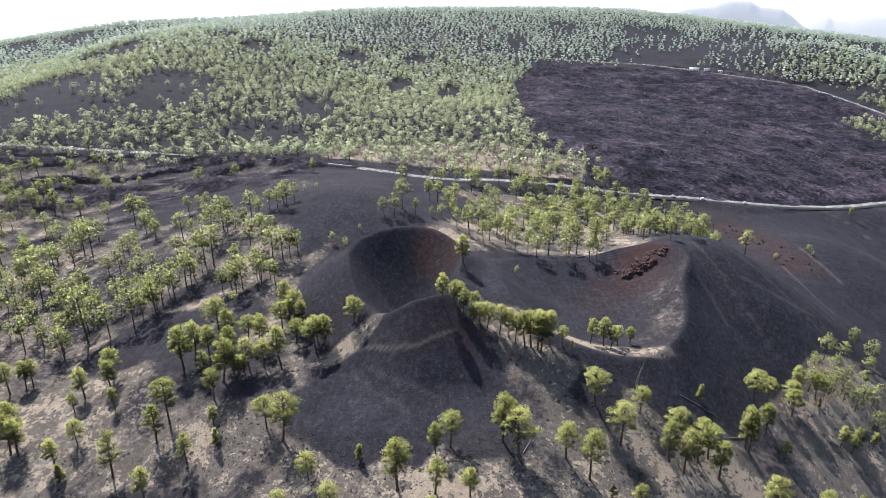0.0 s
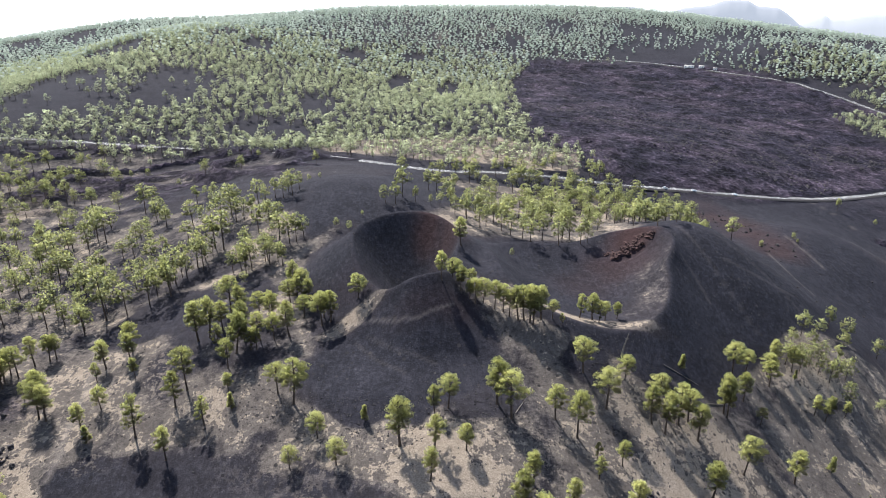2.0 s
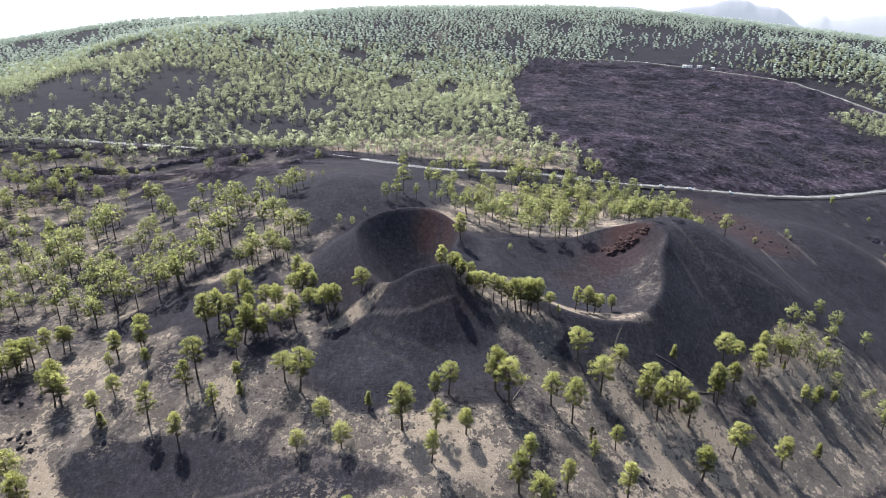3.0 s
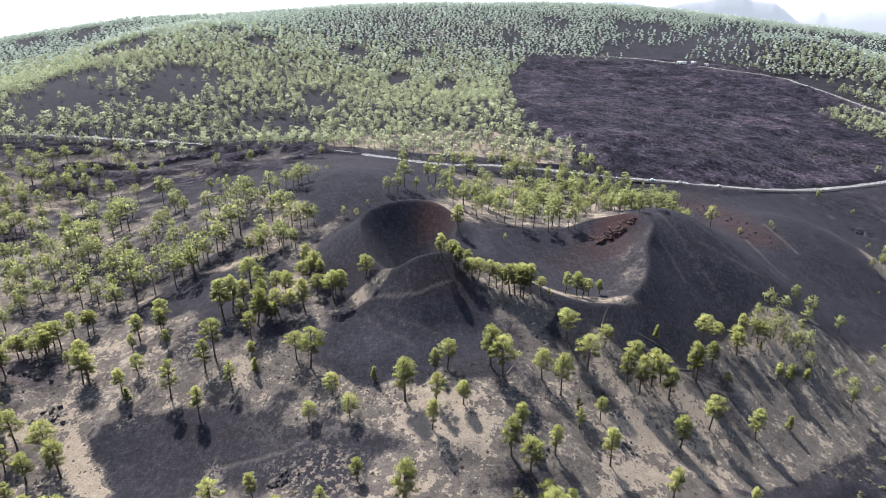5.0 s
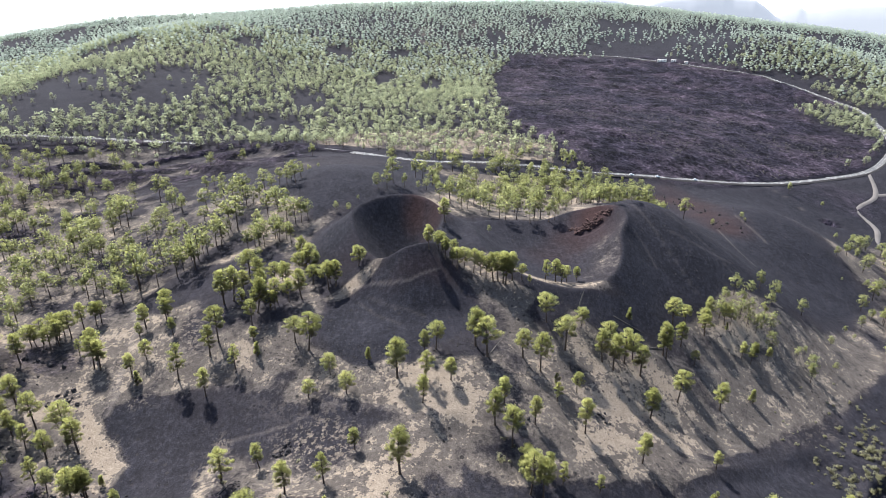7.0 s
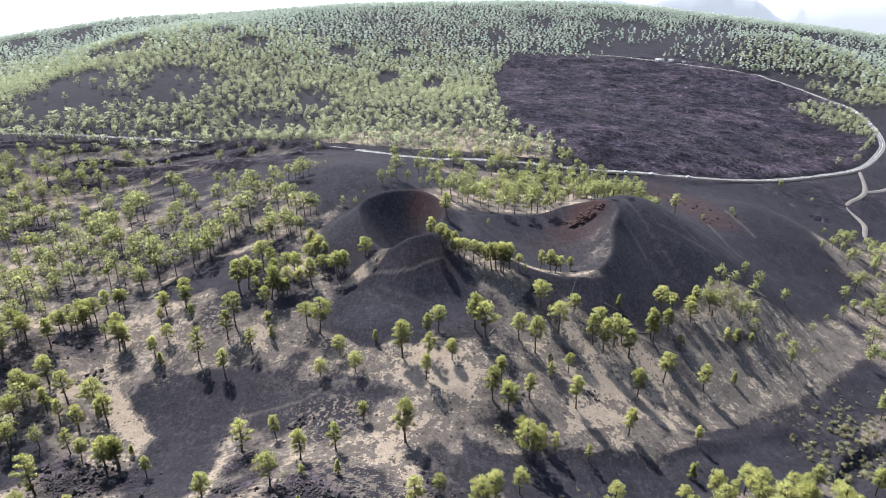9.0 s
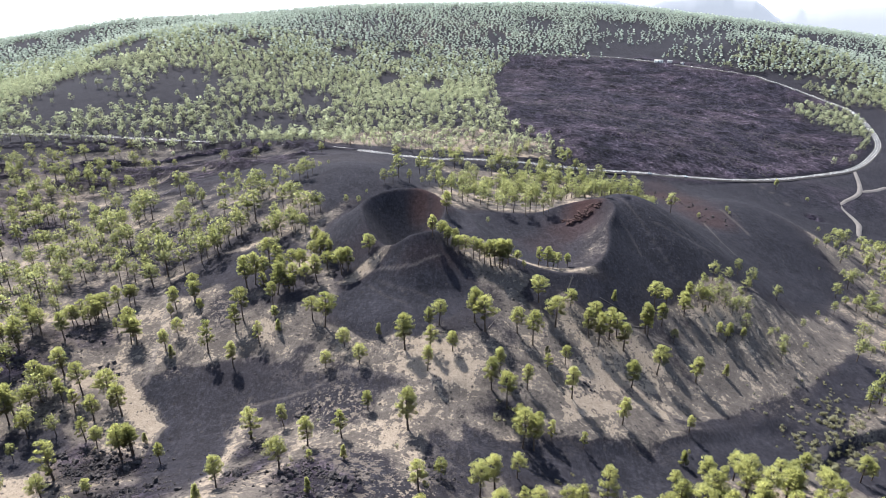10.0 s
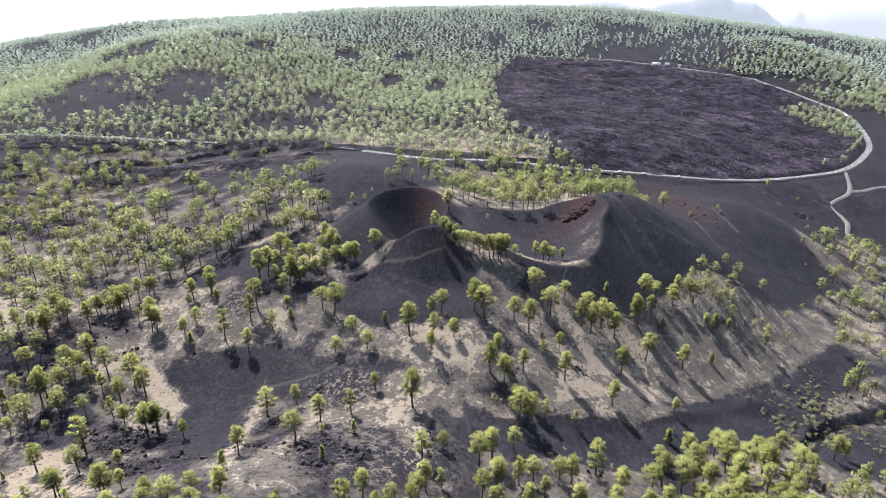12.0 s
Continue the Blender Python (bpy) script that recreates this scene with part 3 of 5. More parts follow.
def grainy(x, y, size, octaves=4, seed=1):
    """Layered value noise, -1 to 1."""
    total, amp, norm = 0.0, 1.0, 0.0
    for o in range(octaves):
        u, v = x / size + 17.3 * o, y / size - 9.1 * o
        i, j = np.floor(u), np.floor(v)
        f, g = u - i, v - j
        f, g = f * f * (3 - 2 * f), g * g * (3 - 2 * g)
        a, b = hash2(i, j, seed + o), hash2(i + 1, j, seed + o)
        c, d = hash2(i, j + 1, seed + o), hash2(i + 1, j + 1, seed + o)
        total = total + amp * ((a * (1 - f) + b * f) * (1 - g) + (c * (1 - f) + d * f) * g)
        norm, amp, size = norm + amp, amp * 0.5, size * 0.5
    return total / norm * 2 - 1


def spot(x, y, cx, cy, rx, ry, turn=0.0, edge=0.35):
    """1 inside an oval, 0 outside."""
    c, s = math.cos(radians(turn)), math.sin(radians(turn))
    u, v = ((x - cx) * c + (y - cy) * s) / rx, (-(x - cx) * s + (y - cy) * c) / ry
    return 1 - smooth(1 - edge, 1 + edge, np.hypot(u, v))


def near_line(x, y, pts, width):
    """1 on a line of points, falling to 0 at its width."""
    d = np.full(np.shape(x), 1e9)
    for (ax, ay), (bx, by) in zip(pts, pts[1:]):
        L = (bx - ax) ** 2 + (by - ay) ** 2
        t = np.clip(((x - ax) * (bx - ax) + (y - ay) * (by - ay)) / L, 0, 1)
        d = np.minimum(d, np.hypot(x - ax - t * (bx - ax), y - ay - t * (by - ay)))
    return 1 - smooth(0.4 * width, width, d)


def inside(x, y, pts, edge):
    """1 within an outline, 0 outside, with a soft edge."""
    m = np.zeros(np.shape(x))
    px, py = [p[0] for p in pts], [p[1] for p in pts]
    near = (x > min(px) - edge) & (x < max(px) + edge) & (y > min(py) - edge) & (y < max(py) + edge)
    u, v = x[near], y[near]
    d, odd = np.full(u.shape, 1e9), np.zeros(u.shape, bool)
    for (ax, ay), (bx, by) in zip(pts, pts[1:] + pts[:1]):
        t = np.clip(((u - ax) * (bx - ax) + (v - ay) * (by - ay)) / ((bx - ax) ** 2 + (by - ay) ** 2 + 1e-6), 0, 1)
        d = np.minimum(d, np.hypot(u - ax - t * (bx - ax), v - ay - t * (by - ay)))
        if ay != by:
            odd ^= ((ay > v) != (by > v)) & (u < ax + (v - ay) * (bx - ax) / (by - ay))
    m[near] = smooth(-edge, edge, np.where(odd, d, -d))
    return m


def glide(pts, step):
    """A smooth line through points."""
    p = [np.array(q, float) for q in pts]
    p = [2 * p[0] - p[1]] + p + [2 * p[-1] - p[-2]]
    out = []
    for a, b, c, d in zip(p, p[1:], p[2:], p[3:]):
        k = max(2, int(np.hypot(*(c - b)[:2]) / step))
        for t in np.arange(k) / k:
            out.append(0.5 * (2 * b + (c - a) * t + (2 * a - 5 * b + 4 * c - d) * t * t + (3 * b - a - 3 * c + d) * t ** 3))
    out.append(p[-2])
    return np.array(out)


RAVINE = [(10, 104), (22, 96), (38, 87), (60, 87), (90, 98), (112, 109), (138, 122), (158, 130)]
GULLY = [(158, 108), (166, 117), (175, 126), (186, 133), (198, 139), (212, 144), (235, 152)]  # a washed-out ditch
ROAD = glide([(-706, 506), (-556, 512), (-416, 516), (-382, 513), (-336, 515), (-296, 516), (-240, 519), (-184, 512), (-92, 462), (-30, 452), (4, 455), (39, 468), (86, 469), (128, 465), (181, 466), (252, 482), (323, 511), (397, 548), (464, 582), (517, 631), (549, 674), (581, 748), (595, 813), (580, 862), (564, 900), (541, 946), (517, 977), (391, 1077), (371, 1096), (316, 1125), (243, 1133), (169, 1138), (60, 1153)], 6.0)
TRACKS = {
    "fork": glide([(462, 578), (433, 521), (400, 493), (390, 480), (388, 449), (371, 414), (386, 364)], 4.0),
    "spur": glide([(433, 521), (453, 527), (484, 540), (574, 548)], 5.0),
}


def lava_at(x, y):
    """Where the clinker flow lies: right of the wood and beyond the road."""
    edge = np.interp(y, [440, 475, 506, 539, 567, 613, 682, 905, 1026, 1103, 1200], [145, 120, 117, 102, 78, 65, 64, 91, 123, 149, 179]) + 14 * grainy(x, y, 60, 3, 5)
    far = np.interp(y, [440, 520, 592, 680, 813, 900, 1000, 1100], [200, 330, 465, 545, 590, 560, 505, 400])
    return (1 - spot(x, y, 548, 745, 42, 75, 8, 0.3)) * smooth(-12, 12, x - edge) * (1 - smooth(-8, 14, x - far)) * smooth(448, 478, y - 0.09 * np.maximum(x - 180, 0)) * (1 - smooth(1085, 1130, y))


def wood_at(x, y):
    """How thickly the pines of the far wood stand, 0 to 1."""
    n = grainy(x, y, 90, 3, 21)
    d = smooth(455, 520, y - 0.03 * np.abs(x)) * (0.80 + 0.5 * n)
    for cx, cy, rx, ry, tr, a in WOOD_GAPS:
        d = d * (1 - a * spot(x, y, cx, cy, rx, ry, tr, 0.3))
    south = np.interp(x, [125, 181, 252, 323, 397, 464, 517, 549, 581, 595], [440, 466, 482, 511, 548, 582, 631, 674, 748, 813])
    d = d * np.where((x > 125) & (x < 640), smooth(4, 12, y - south), 1.0) * np.where(x > 640, smooth(700, 800, y), 1.0)
    return np.clip(d * (1 - lava_at(x, y)), 0, 1)


# bare cinder openings in the far wood: x, y, half length, half width, turn, how bare
WOOD_GAPS = [
    (-292, 717, 59, 52, 108, 0.97), (-288, 647, 52, 45, 109, 0.97), (-402, 693, 74, 49, 115, 0.97), (-386, 609, 56, 53, 116, 0.97), (-325, 597, 32, 29, 112, 0.97),
    (-375, 563, 30, 21, 117, 0.97), (-463, 929, 78, 50, 113, 0.97), (-828, 1320, 86, 42, 119, 0.97), (-726, 1340, 104, 42, 115, 0.97), (-446, 972, 69, 17, 112, 0.97),
    (-269, 966, 49, 24, 103, 0.97), (-333, 1026, 51, 24, 105, 0.97), (-134, 1002, 45, 27, 96, 0.97), (-131, 677, 50, 24, 99, 0.97), (-44, 1036, 40, 23, 92, 0.97),
]
WOOD_GAPS += [
    (243, 1376, 80, 38, 81, 0.86), (135, 1214, 51, 22, 84, 0.97), (406, 1231, 145, 102, 74, 0.86), (423, 1114, 79, 147, 72, 0.86), (710, 1329, 231, 169, 64, 0.86),
    (566, 1267, 161, 88, 68, 0.86), (889, 1353, 106, 102, 60, 0.86), (574, 942, 30, 55, 64, 0.97), (633, 915, 34, 33, 61, 0.97), (-55, 864, 54, 19, 93, 0.97),
    (-162, 578, 33, 38, 102, 0.97), (10, 835, 73, 15, 89, 0.97), (427, 1394, 73, 86, 75, 0.97),
]
ALL_PINES = [p for g in GROVES.values() for p in g]


def shade_of_pines(x, y):
    """Needle litter gathers where pines stand."""
    d = np.zeros(np.shape(x))
    for px, py, h in ALL_PINES:
        r = 5.0 + 0.45 * h
        near = (np.abs(x - px) < 3 * r) & (np.abs(y - py) < 3 * r)
        q = np.exp(-((x[near] - px) ** 2 + (y[near] - py) ** 2) / (2 * r * r))
        d[near] += q
    return d


def bands(lo, hi, marks, grow):
    """Grid lines: from each mark on with its step, widening beyond the first and the last."""
    v = [marks[0][0]]
    for (a, step), (b, _) in zip(marks, marks[1:]):
        v += list(np.linspace(a, b, round((b - a) / step) + 1)[1:])
    for end, way in ((hi, 1), (lo, -1)):
        step, p = (v[-1] - v[-2], v[-1]) if way > 0 else (v[1] - v[0], v[0])
        while way * p < way * end:
            step *= grow
            p += way * step
            v = v + [p] if way > 0 else [p] + v
    return np.array(v)


def refine(v, a, b):
    """Halves the steps of an axis between a and b, for the crisp rims."""
    w = v[(v > a) & (v < b)]
    return np.sort(np.concatenate([v, (w[1:] + w[:-1]) / 2]))


def mesh_of(name, verts, faces, mat, loose=None):
    """A mesh from arrays: faces is an (n, 3) or (n, 4) array."""
    me = bpy.data.meshes.new(name)
    verts, faces = np.asarray(verts, np.float32), np.asarray(faces, np.int32)
    n, w = faces.shape
    me.vertices.add(len(verts))
    me.vertices.foreach_set("co", verts.ravel())
    me.loops.add(n * w)
    me.loops.foreach_set("vertex_index", faces.ravel())
    me.polygons.add(n)
    me.polygons.foreach_set("loop_start", np.arange(0, n * w, w, dtype=np.int32))
    me.update(calc_edges=True)
    if mat is not None:
        me.materials.append(mat)
    return me


BERM = [(-228, 507), (-186, 501), (-140, 474), (-92, 451)]  # heaped lava on the near side of the road


def hummocks(x, y):
    """Old flow west of the cones: how far it is hummocky, and its curved pressure ridges, 0 to 1."""
    zone = np.maximum(spot(x, y, -235, 445, 165, 72, 4, 0.35), spot(x, y, -330, 380, 70, 60, 0, 0.4) * 0.7)
    warp = 18 * grainy(x, y, 60, 2, 51)
    return zone, 1 - np.abs(grainy(x * 0.45 + warp, y + warp, 26, 3, 52))


def relief(x, y):
    """Land with its small unevenness: humps, gullies, clinker."""
    z = land(x, y)
    lv = lava_at(x, y)
    cones = np.zeros(np.shape(x))
    for c in CRATERS.values():
        r, rr, _ = rim(c, x, y)
        cones = np.maximum(cones, 1 - smooth(rr + 10, rr + 40, r))
    rough = 1 - 0.85 * cones
    z = z + rough * (0.9 * grainy(x, y, 38, 3, 3) + 0.28 * grainy(x, y, 7, 3, 8)) + 0.10 * cones * grainy(x, y, 9, 3, 9)
    bend = 14 * grainy(x, y, 110, 2, 17)
    z = z + lv * (2.4 * grainy(x * 0.6, y * 1.3, 40, 3, 11) + 1.7 * np.abs(grainy(x * 0.22, y + bend, 15, 2, 13)) + 4.2 * np.abs(grainy(x, y * 0.9, 16, 3, 12)) ** 1.3)
    hum, ridge = hummocks(x, y)
    z = z + hum * (6.0 * ridge ** 4 - 1.4) + 3.2 * near_line(x, y, BERM, 9.0) * (0.75 + 0.5 * grainy(x, y, 16, 2, 19))
    z = z - 0.5 * near_line(x, y, ROAD[::3], 13.0) - 1.3 * spot(x, y, 84, 248.5, 7, 2.4, 8, 0.45)
    z = z - 2.2 * near_line(x + 4 * grainy(x, y, 22, 2, 41), y + 3 * grainy(x, y, 18, 2, 42), RAVINE, 15.0) - 4.5 * near_line(x, y, GULLY, 6.0) - 4.0 * spot(x, y, 345, 445, 8, 5, 0, 0.4)
    return z


def build_ground():
    gx = bands(-4400, 4400, [(-700, 6.0), (-260, 2.0), (290, 4.6), (640, None)], 1.06)
    gy = bands(-2500, 4400, [(20, 2.0), (330, 3.2), (560, 5.5), (1150, None)], 1.05)
    gx, gy = refine(refine(gx, -50, 118), 152, 240), refine(refine(gy, 160, 284), 104, 154)
    X, Y = np.meshgrid(gx, gy)
    x, y = X.ravel(), Y.ravel()
    z = relief(x, y)
    nx, ny = len(gx), len(gy)
    idx = np.arange(nx * ny).reshape(ny, nx)
    faces = np.stack([idx[:-1, :-1], idx[:-1, 1:], idx[1:, 1:], idx[1:, :-1]], -1).reshape(-1, 4)
    me = mesh_of("ground", np.stack([x, y, z], -1), faces, GROUND)
    me.polygons.foreach_set("use_smooth", np.ones(len(faces), bool))
    # what covers the ground
    n1, n2 = grainy(x, y, 30, 4, 31), grainy(x, y, 9, 3, 32)
    litter = np.clip(0.17 + 0.16 * shade_of_pines(x, y), 0, 0.36)
    wood = wood_at(x, y)
    litter = np.where(y > 420, np.maximum(0.03, (0.10 + 0.12 * (1 - smooth(500, 600, y - 0.2 * x)) + 0.14 * smooth(700, 1000, y)) * wood), litter)
    for cx, cy, rx, ry, tr, a in LITTER:
        litter = np.maximum(litter, 0.78 * a * spot(x + 3 * n1, y + 3 * n2, cx, cy, rx, ry, tr, 0.5))
    # black cinder, and with it the painted shade of some slopes
    bare = np.zeros(len(x))
    for cx, cy, rx, ry, tr, a in CINDER_SHADE:
        bare = np.maximum(bare, a * spot(x + 2.5 * n1, y + 3 * n2, cx, cy, rx, ry, tr, 0.2))
    wx, wy = x + 5 * n1 + 2.5 * n2, y + 6 * grainy(x, y, 24, 4, 33) + 2 * n2
    for a, pts in SAND_FIELDS:
        litter = np.maximum(litter, 0.78 * a * inside(wx, wy, pts, 2.0))
    for a, pts in CINDER_SHADE_FIELDS:
        bare = np.maximum(bare, a * inside(wx, wy, pts, 1.8))
    for a, pts in TONGUES:
        cover = a * inside(wx, wy, pts, 2.5)
        bare, litter = bare * (1 - cover), np.maximum(litter, 0.5 * cover)
    for c in CRATERS.values():
        r, rr, _ = rim(c, x, y)
        u = np.degrees(np.arctan2(y - c["at"][1], x - c["at"][0])) % 360
        wide = np.where(c is CRATERS["west"], 1 - 0.9 * smooth(288, 302, u), 1 - 0.75 * smooth(205, 225, u) * (1 - smooth(262, 290, u)))
        bare = np.maximum(bare, (1 - smooth(rr + 16 * wide, rr + 30 * wide, r + 5 * n1)))
    litter = np.clip(litter * (1 - bare) * (1 + 0.8 * n1 + 0.35 * n2), 0, 1)
    for a, pts in ASH_FIELDS:
        cover = inside(wx, wy, pts, 3.0)
        litter = litter + (a - litter) * cover * 0.9
    for cx, cy, rx, ry, tr, a in RIM_SAND:
        litter = np.maximum(litter, a * spot(x, y, cx, cy, rx, ry, tr, 0.5))
    # the inner slope of the eastern crater: loose grey sand up to the sharp crest
    # the pale tone also paints this side as the sunlit one, up to the crest
    c = CRATERS["east"]
    r, rr, _ = rim(c, x, y)
    u = (np.degrees(np.arctan2(y - c["at"][1], x - c["at"][0])) + 180) % 360 - 180
    litter = np.maximum(litter, 0.25 * smooth(0.30, 0.7, r / rr) * (1 - smooth(0.985, 1.01, r / rr)) * smooth(-100, -60, u) * (1 - smooth(15, 45, u)))
    red = np.zeros(len(x))
    for cx, cy, rx, ry, tr, a in RUST:
        red = np.maximum(red, a * spot(x + 3 * n1, y + 3 * n2, cx, cy, rx, ry, tr, 0.8))
    lava = lava_at(x, y)
    for cx, cy, rx, ry, tr, a in CLINKER:
        lava = np.maximum(lava, a * spot(x + 4 * n1, y + 3 * n2, cx, cy, rx, ry, tr, 0.5))
    hum, ridge = hummocks(x, y)
    lava = np.maximum(lava, hum * smooth(0.78, 0.92, ridge + 0.10 * n2))
    litter = np.maximum(litter, 0.27 * hum * (1 + 0.5 * n1))
    crust = np.zeros(len(x))
    for cx, cy, rx, ry, tr, a in CRUST:
        crust = np.maximum(crust, a * spot(x + 4 * n1, y + 4 * n2, cx, cy, rx, ry, tr, 0.5))
    crust = crust * (1 - bare)
    wear = np.zeros(len(x))
    for pts, w, a in PATHS:
        wear = np.maximum(wear, a * near_line(x, y, pts, w))
    col = np.stack([litter, lava, np.clip(red, 0, 1), crust], -1).astype(np.float32)
    at = me.attributes.new("cover", "FLOAT_COLOR", "POINT")
    at.data.foreach_set("color", col.ravel())
    at = me.attributes.new("wear", "FLOAT", "POINT")
    at.data.foreach_set("value", wear.astype(np.float32))
    return tagged(new("ground", me), "dark volcanic ash and cinder ground with pale needle litter", "ground", kind="structure")


# pale litter and ash beyond the groves: x, y, half length, half width, turn, amount
LITTER = [
    (30, 172, 26, 14, -15, 0.42), (10, 150, 40, 8, -8, 0.3), (110, 165, 30, 14, 20, 0.5), (155, 155, 45, 24, 22, 0.32),
    (-150, 240, 55, 40, 20, 0.42), (-190, 330, 90, 60, 10, 0.36), (60, 335, 80, 36, 0, 0.46), (150, 195, 34, 14, -40, 0.36), (-75, 245, 30, 14, 40, 0.5), (97, 114, 12, 5, 12, 0.75),
    (89, 137, 26, 13, 14, 0.6), (65, 142, 22, 7, 14, 0.6), (22, 122, 14, 12, 10, 0.6), (-17, 128, 25, 6, -12, 0.6), (-10, 97, 13, 19, -5, 0.58), (-56, 86, 16, 31, -16, 0.52),
]
LITTER += [
    (-143, 142, 17, 11, 3, 0.65), (-109, 109, 14, 24, -6, 0.6), (-140, 88, 17, 8, -2, 0.6), (-57, 42, 21, 7, -8, 0.5), (4, 63, 12, 8, 15, 0.6), (194, 151, 23, 18, 17, 0.55),
    (225, 170, 18, 23, 11, 0.6), (-89, 145, 14, 8, -11, 0.6), (-113, 151, 8, 7, -8, 0.6), (39, 68, 13, 6, 13, 0.45), (-230, 420, 110, 50, 5, 0.42),
]
CINDER_SHADE = [
    (-14, 166, 34, 20, 0, 1), (66, 170, 26, 10, 0, 0.7), (110, 190, 26, 16, 40, 0.85), (-47, 325, 50, 46, 0, 0.95), (0, 372, 40, 22, 0, 0.85),
    # (-113, 211) and (-101, 240) darken a slope that lies in shade
    (-200, 445, 115, 32, 3, 0.3), (-150, 375, 34, 40, 0, 0.3), (-305, 455, 60, 22, 0, 0.3), (-113, 211, 20, 15, 30, 0.8), (-101, 240, 18, 9, 30, 0.7), (195, 330, 85, 80, 0, 0.9),
]
CINDER_SHADE += [
    (330, 455, 90, 55, 10, 0.6), (215, 270, 30, 30, 0, 0.7), (-90, 111, 14, 30, -10, 0.97), (-97, 137, 22, 6, -9, 0.4), (-149, 101, 13, 12, 5, 0.9), (-30, 69, 16, 16, 9, 0.55),
    # (66, 88) and (120, 111): black cinder plus painted shade of the ravine
    (-31, 122, 27, 6, -13, 0.4), (-54, 117, 10, 9, -16, 0.3), (66, 88, 24, 13, 13, 1), (120, 111, 37, 13, 16, 1), (144, 140, 45, 16, 20, 0.35), (195, 180, 41, 24, 23, 0.3),
]
CINDER_SHADE += [
    (124, 160, 25, 17, 20, 0.1), (19, 85, 19, 8, 10, 0.7), (35, 80, 13, 6, 12, 0.9), (4, 74, 8, 17, 9, 0.7), (178, 117, 19, 21, 14, 0.7), (161, 115, 5, 20, 18, 1),
    (-52, 136, 18, 7, -14, 0.25), (-83, 141, 16, 4, -11, 0.3), (130, 217, 42, 12, -52, 1), (12, 149, 12, 9, 7, 0.6), (140, 232, 22, 16, -40, 1),
]
RIM_SAND = [(55, 191, 24, 5, -4, 0.62), (-32, 190, 14, 4, 20, 0.6), (20, 196, 14, 8, -30, 0.5)]
RUST = [
    (190, 417, 14, 12, 0, 0.55), (199, 411, 14, 12, 0, 0.55), (203, 395, 14, 12, 0, 0.55), (202, 374, 14, 12, 0, 0.55), (205, 357, 14, 12, 0, 0.55), (204, 343, 14, 12, 0, 0.55),
    (86, 258, 10, 8, 20, 0.9), (78, 245, 15, 13, 30, 0.5), (62, 232, 14, 12, 0, 0.25), (-5, 250, 6, 10, 0, 0.75), (4, 242, 7, 10, 0, 0.6), (-34, 205, 12, 10, 0, 0.15), (-2, 184, 14, 5, 10, 0.25),
    (208, 412, 10, 42, 8, 0.3), (196, 440, 14, 12, 0, 0.3), (-30, 190, 12, 6, 0, 0.1),
]
# fields of pale sand and litter, and of bare black cinder or painted slope shade: amount, outline
SAND_FIELDS = [
    (0.42, [(10, 181), (21, 179), (39, 177), (49, 173), (36, 157), (19, 153), (10, 166)]),
    (0.45, [(-58, 201), (-45, 198), (-37, 186), (-38, 170), (-46, 166), (-55, 182)]),
    (0.5, [(8, 262), (40, 272), (80, 285), (120, 300), (150, 340), (140, 380), (100, 360), (60, 330), (20, 320), (0, 300)]),
    (0.5, [(60, 380), (130, 390), (160, 430), (110, 445), (40, 440), (0, 440), (20, 410)]),
    (0.6, [(-60, 490), (60, 486), (110, 478), (120, 520), (40, 560), (-80, 560), (-120, 530)]),
    (0.62, [(-18, 135), (26, 137), (58, 146), (77, 160), (120, 188), (167, 209), (192, 210), (196, 196), (155, 159), (125, 134), (110, 126), (87, 124), (72, 117), (50, 103), (27, 96), (14, 103), (6, 117), (-13, 125)]),
    (0.8, [(-130, 142), (-119, 136), (-110, 124), (-100, 109), (-88, 83), (-93, 79), (-104, 98), (-115, 115), (-126, 125)]),
    (0.75, [(-78, 121), (-71, 115), (-72, 96), (-65, 63), (-63, 42), (-64, 34), (-69, 41), (-76, 76), (-82, 104)]),
    (0.6, [(-17, 101), (1, 88), (4, 70), (-4, 59), (-12, 74), (-19, 92)]),
    (0.65, [(-156, 80), (-151, 87), (-136, 85), (-115, 56), (-144, 58)]),
    (0.5, [(-176, 181), (-162, 188), (-142, 174), (-140, 160), (-152, 157), (-167, 162)]),
    (0.8, [(-136, 216), (-116, 223), (-102, 244), (-87, 274), (-70, 307), (-61, 295), (-78, 258), (-92, 230), (-107, 211), (-125, 200)]),
    (0.5, [(-231, 203), (-181, 211), (-152, 185), (-163, 160), (-198, 150)]),
    (0.6, [(120, 176), (145, 214), (180, 239), (181, 216), (169, 197)]),
    (0.6, [(251, 241), (298, 259), (262, 210), (244, 214)]),
    (0.6, [(200, 162), (252, 195), (223, 150), (203, 151), (176, 136)]),
    (0.7, [(-26, 313), (-3, 316), (48, 348), (52, 262), (34, 255), (17, 247), (9, 206), (4, 243)]),
    (0.55, [(79, 384), (130, 428), (98, 255), (66, 260)]),
    (0.7, [(-63, 205), (-38, 199), (-23, 193), (-37, 190), (-49, 191)]),
    (0.5, [(-336, 379), (-295, 399), (-229, 371), (-188, 290), (-227, 285), (-306, 327)]),
    (0.7, [(14, 188), (22, 187), (33, 184), (50, 187), (68, 200), (75, 193), (65, 186), (47, 180), (32, 181), (18, 186)]),
    (0.6, [(-54, 145), (-34, 145), (-3, 133), (6, 126), (-18, 126), (-43, 135)]),
]
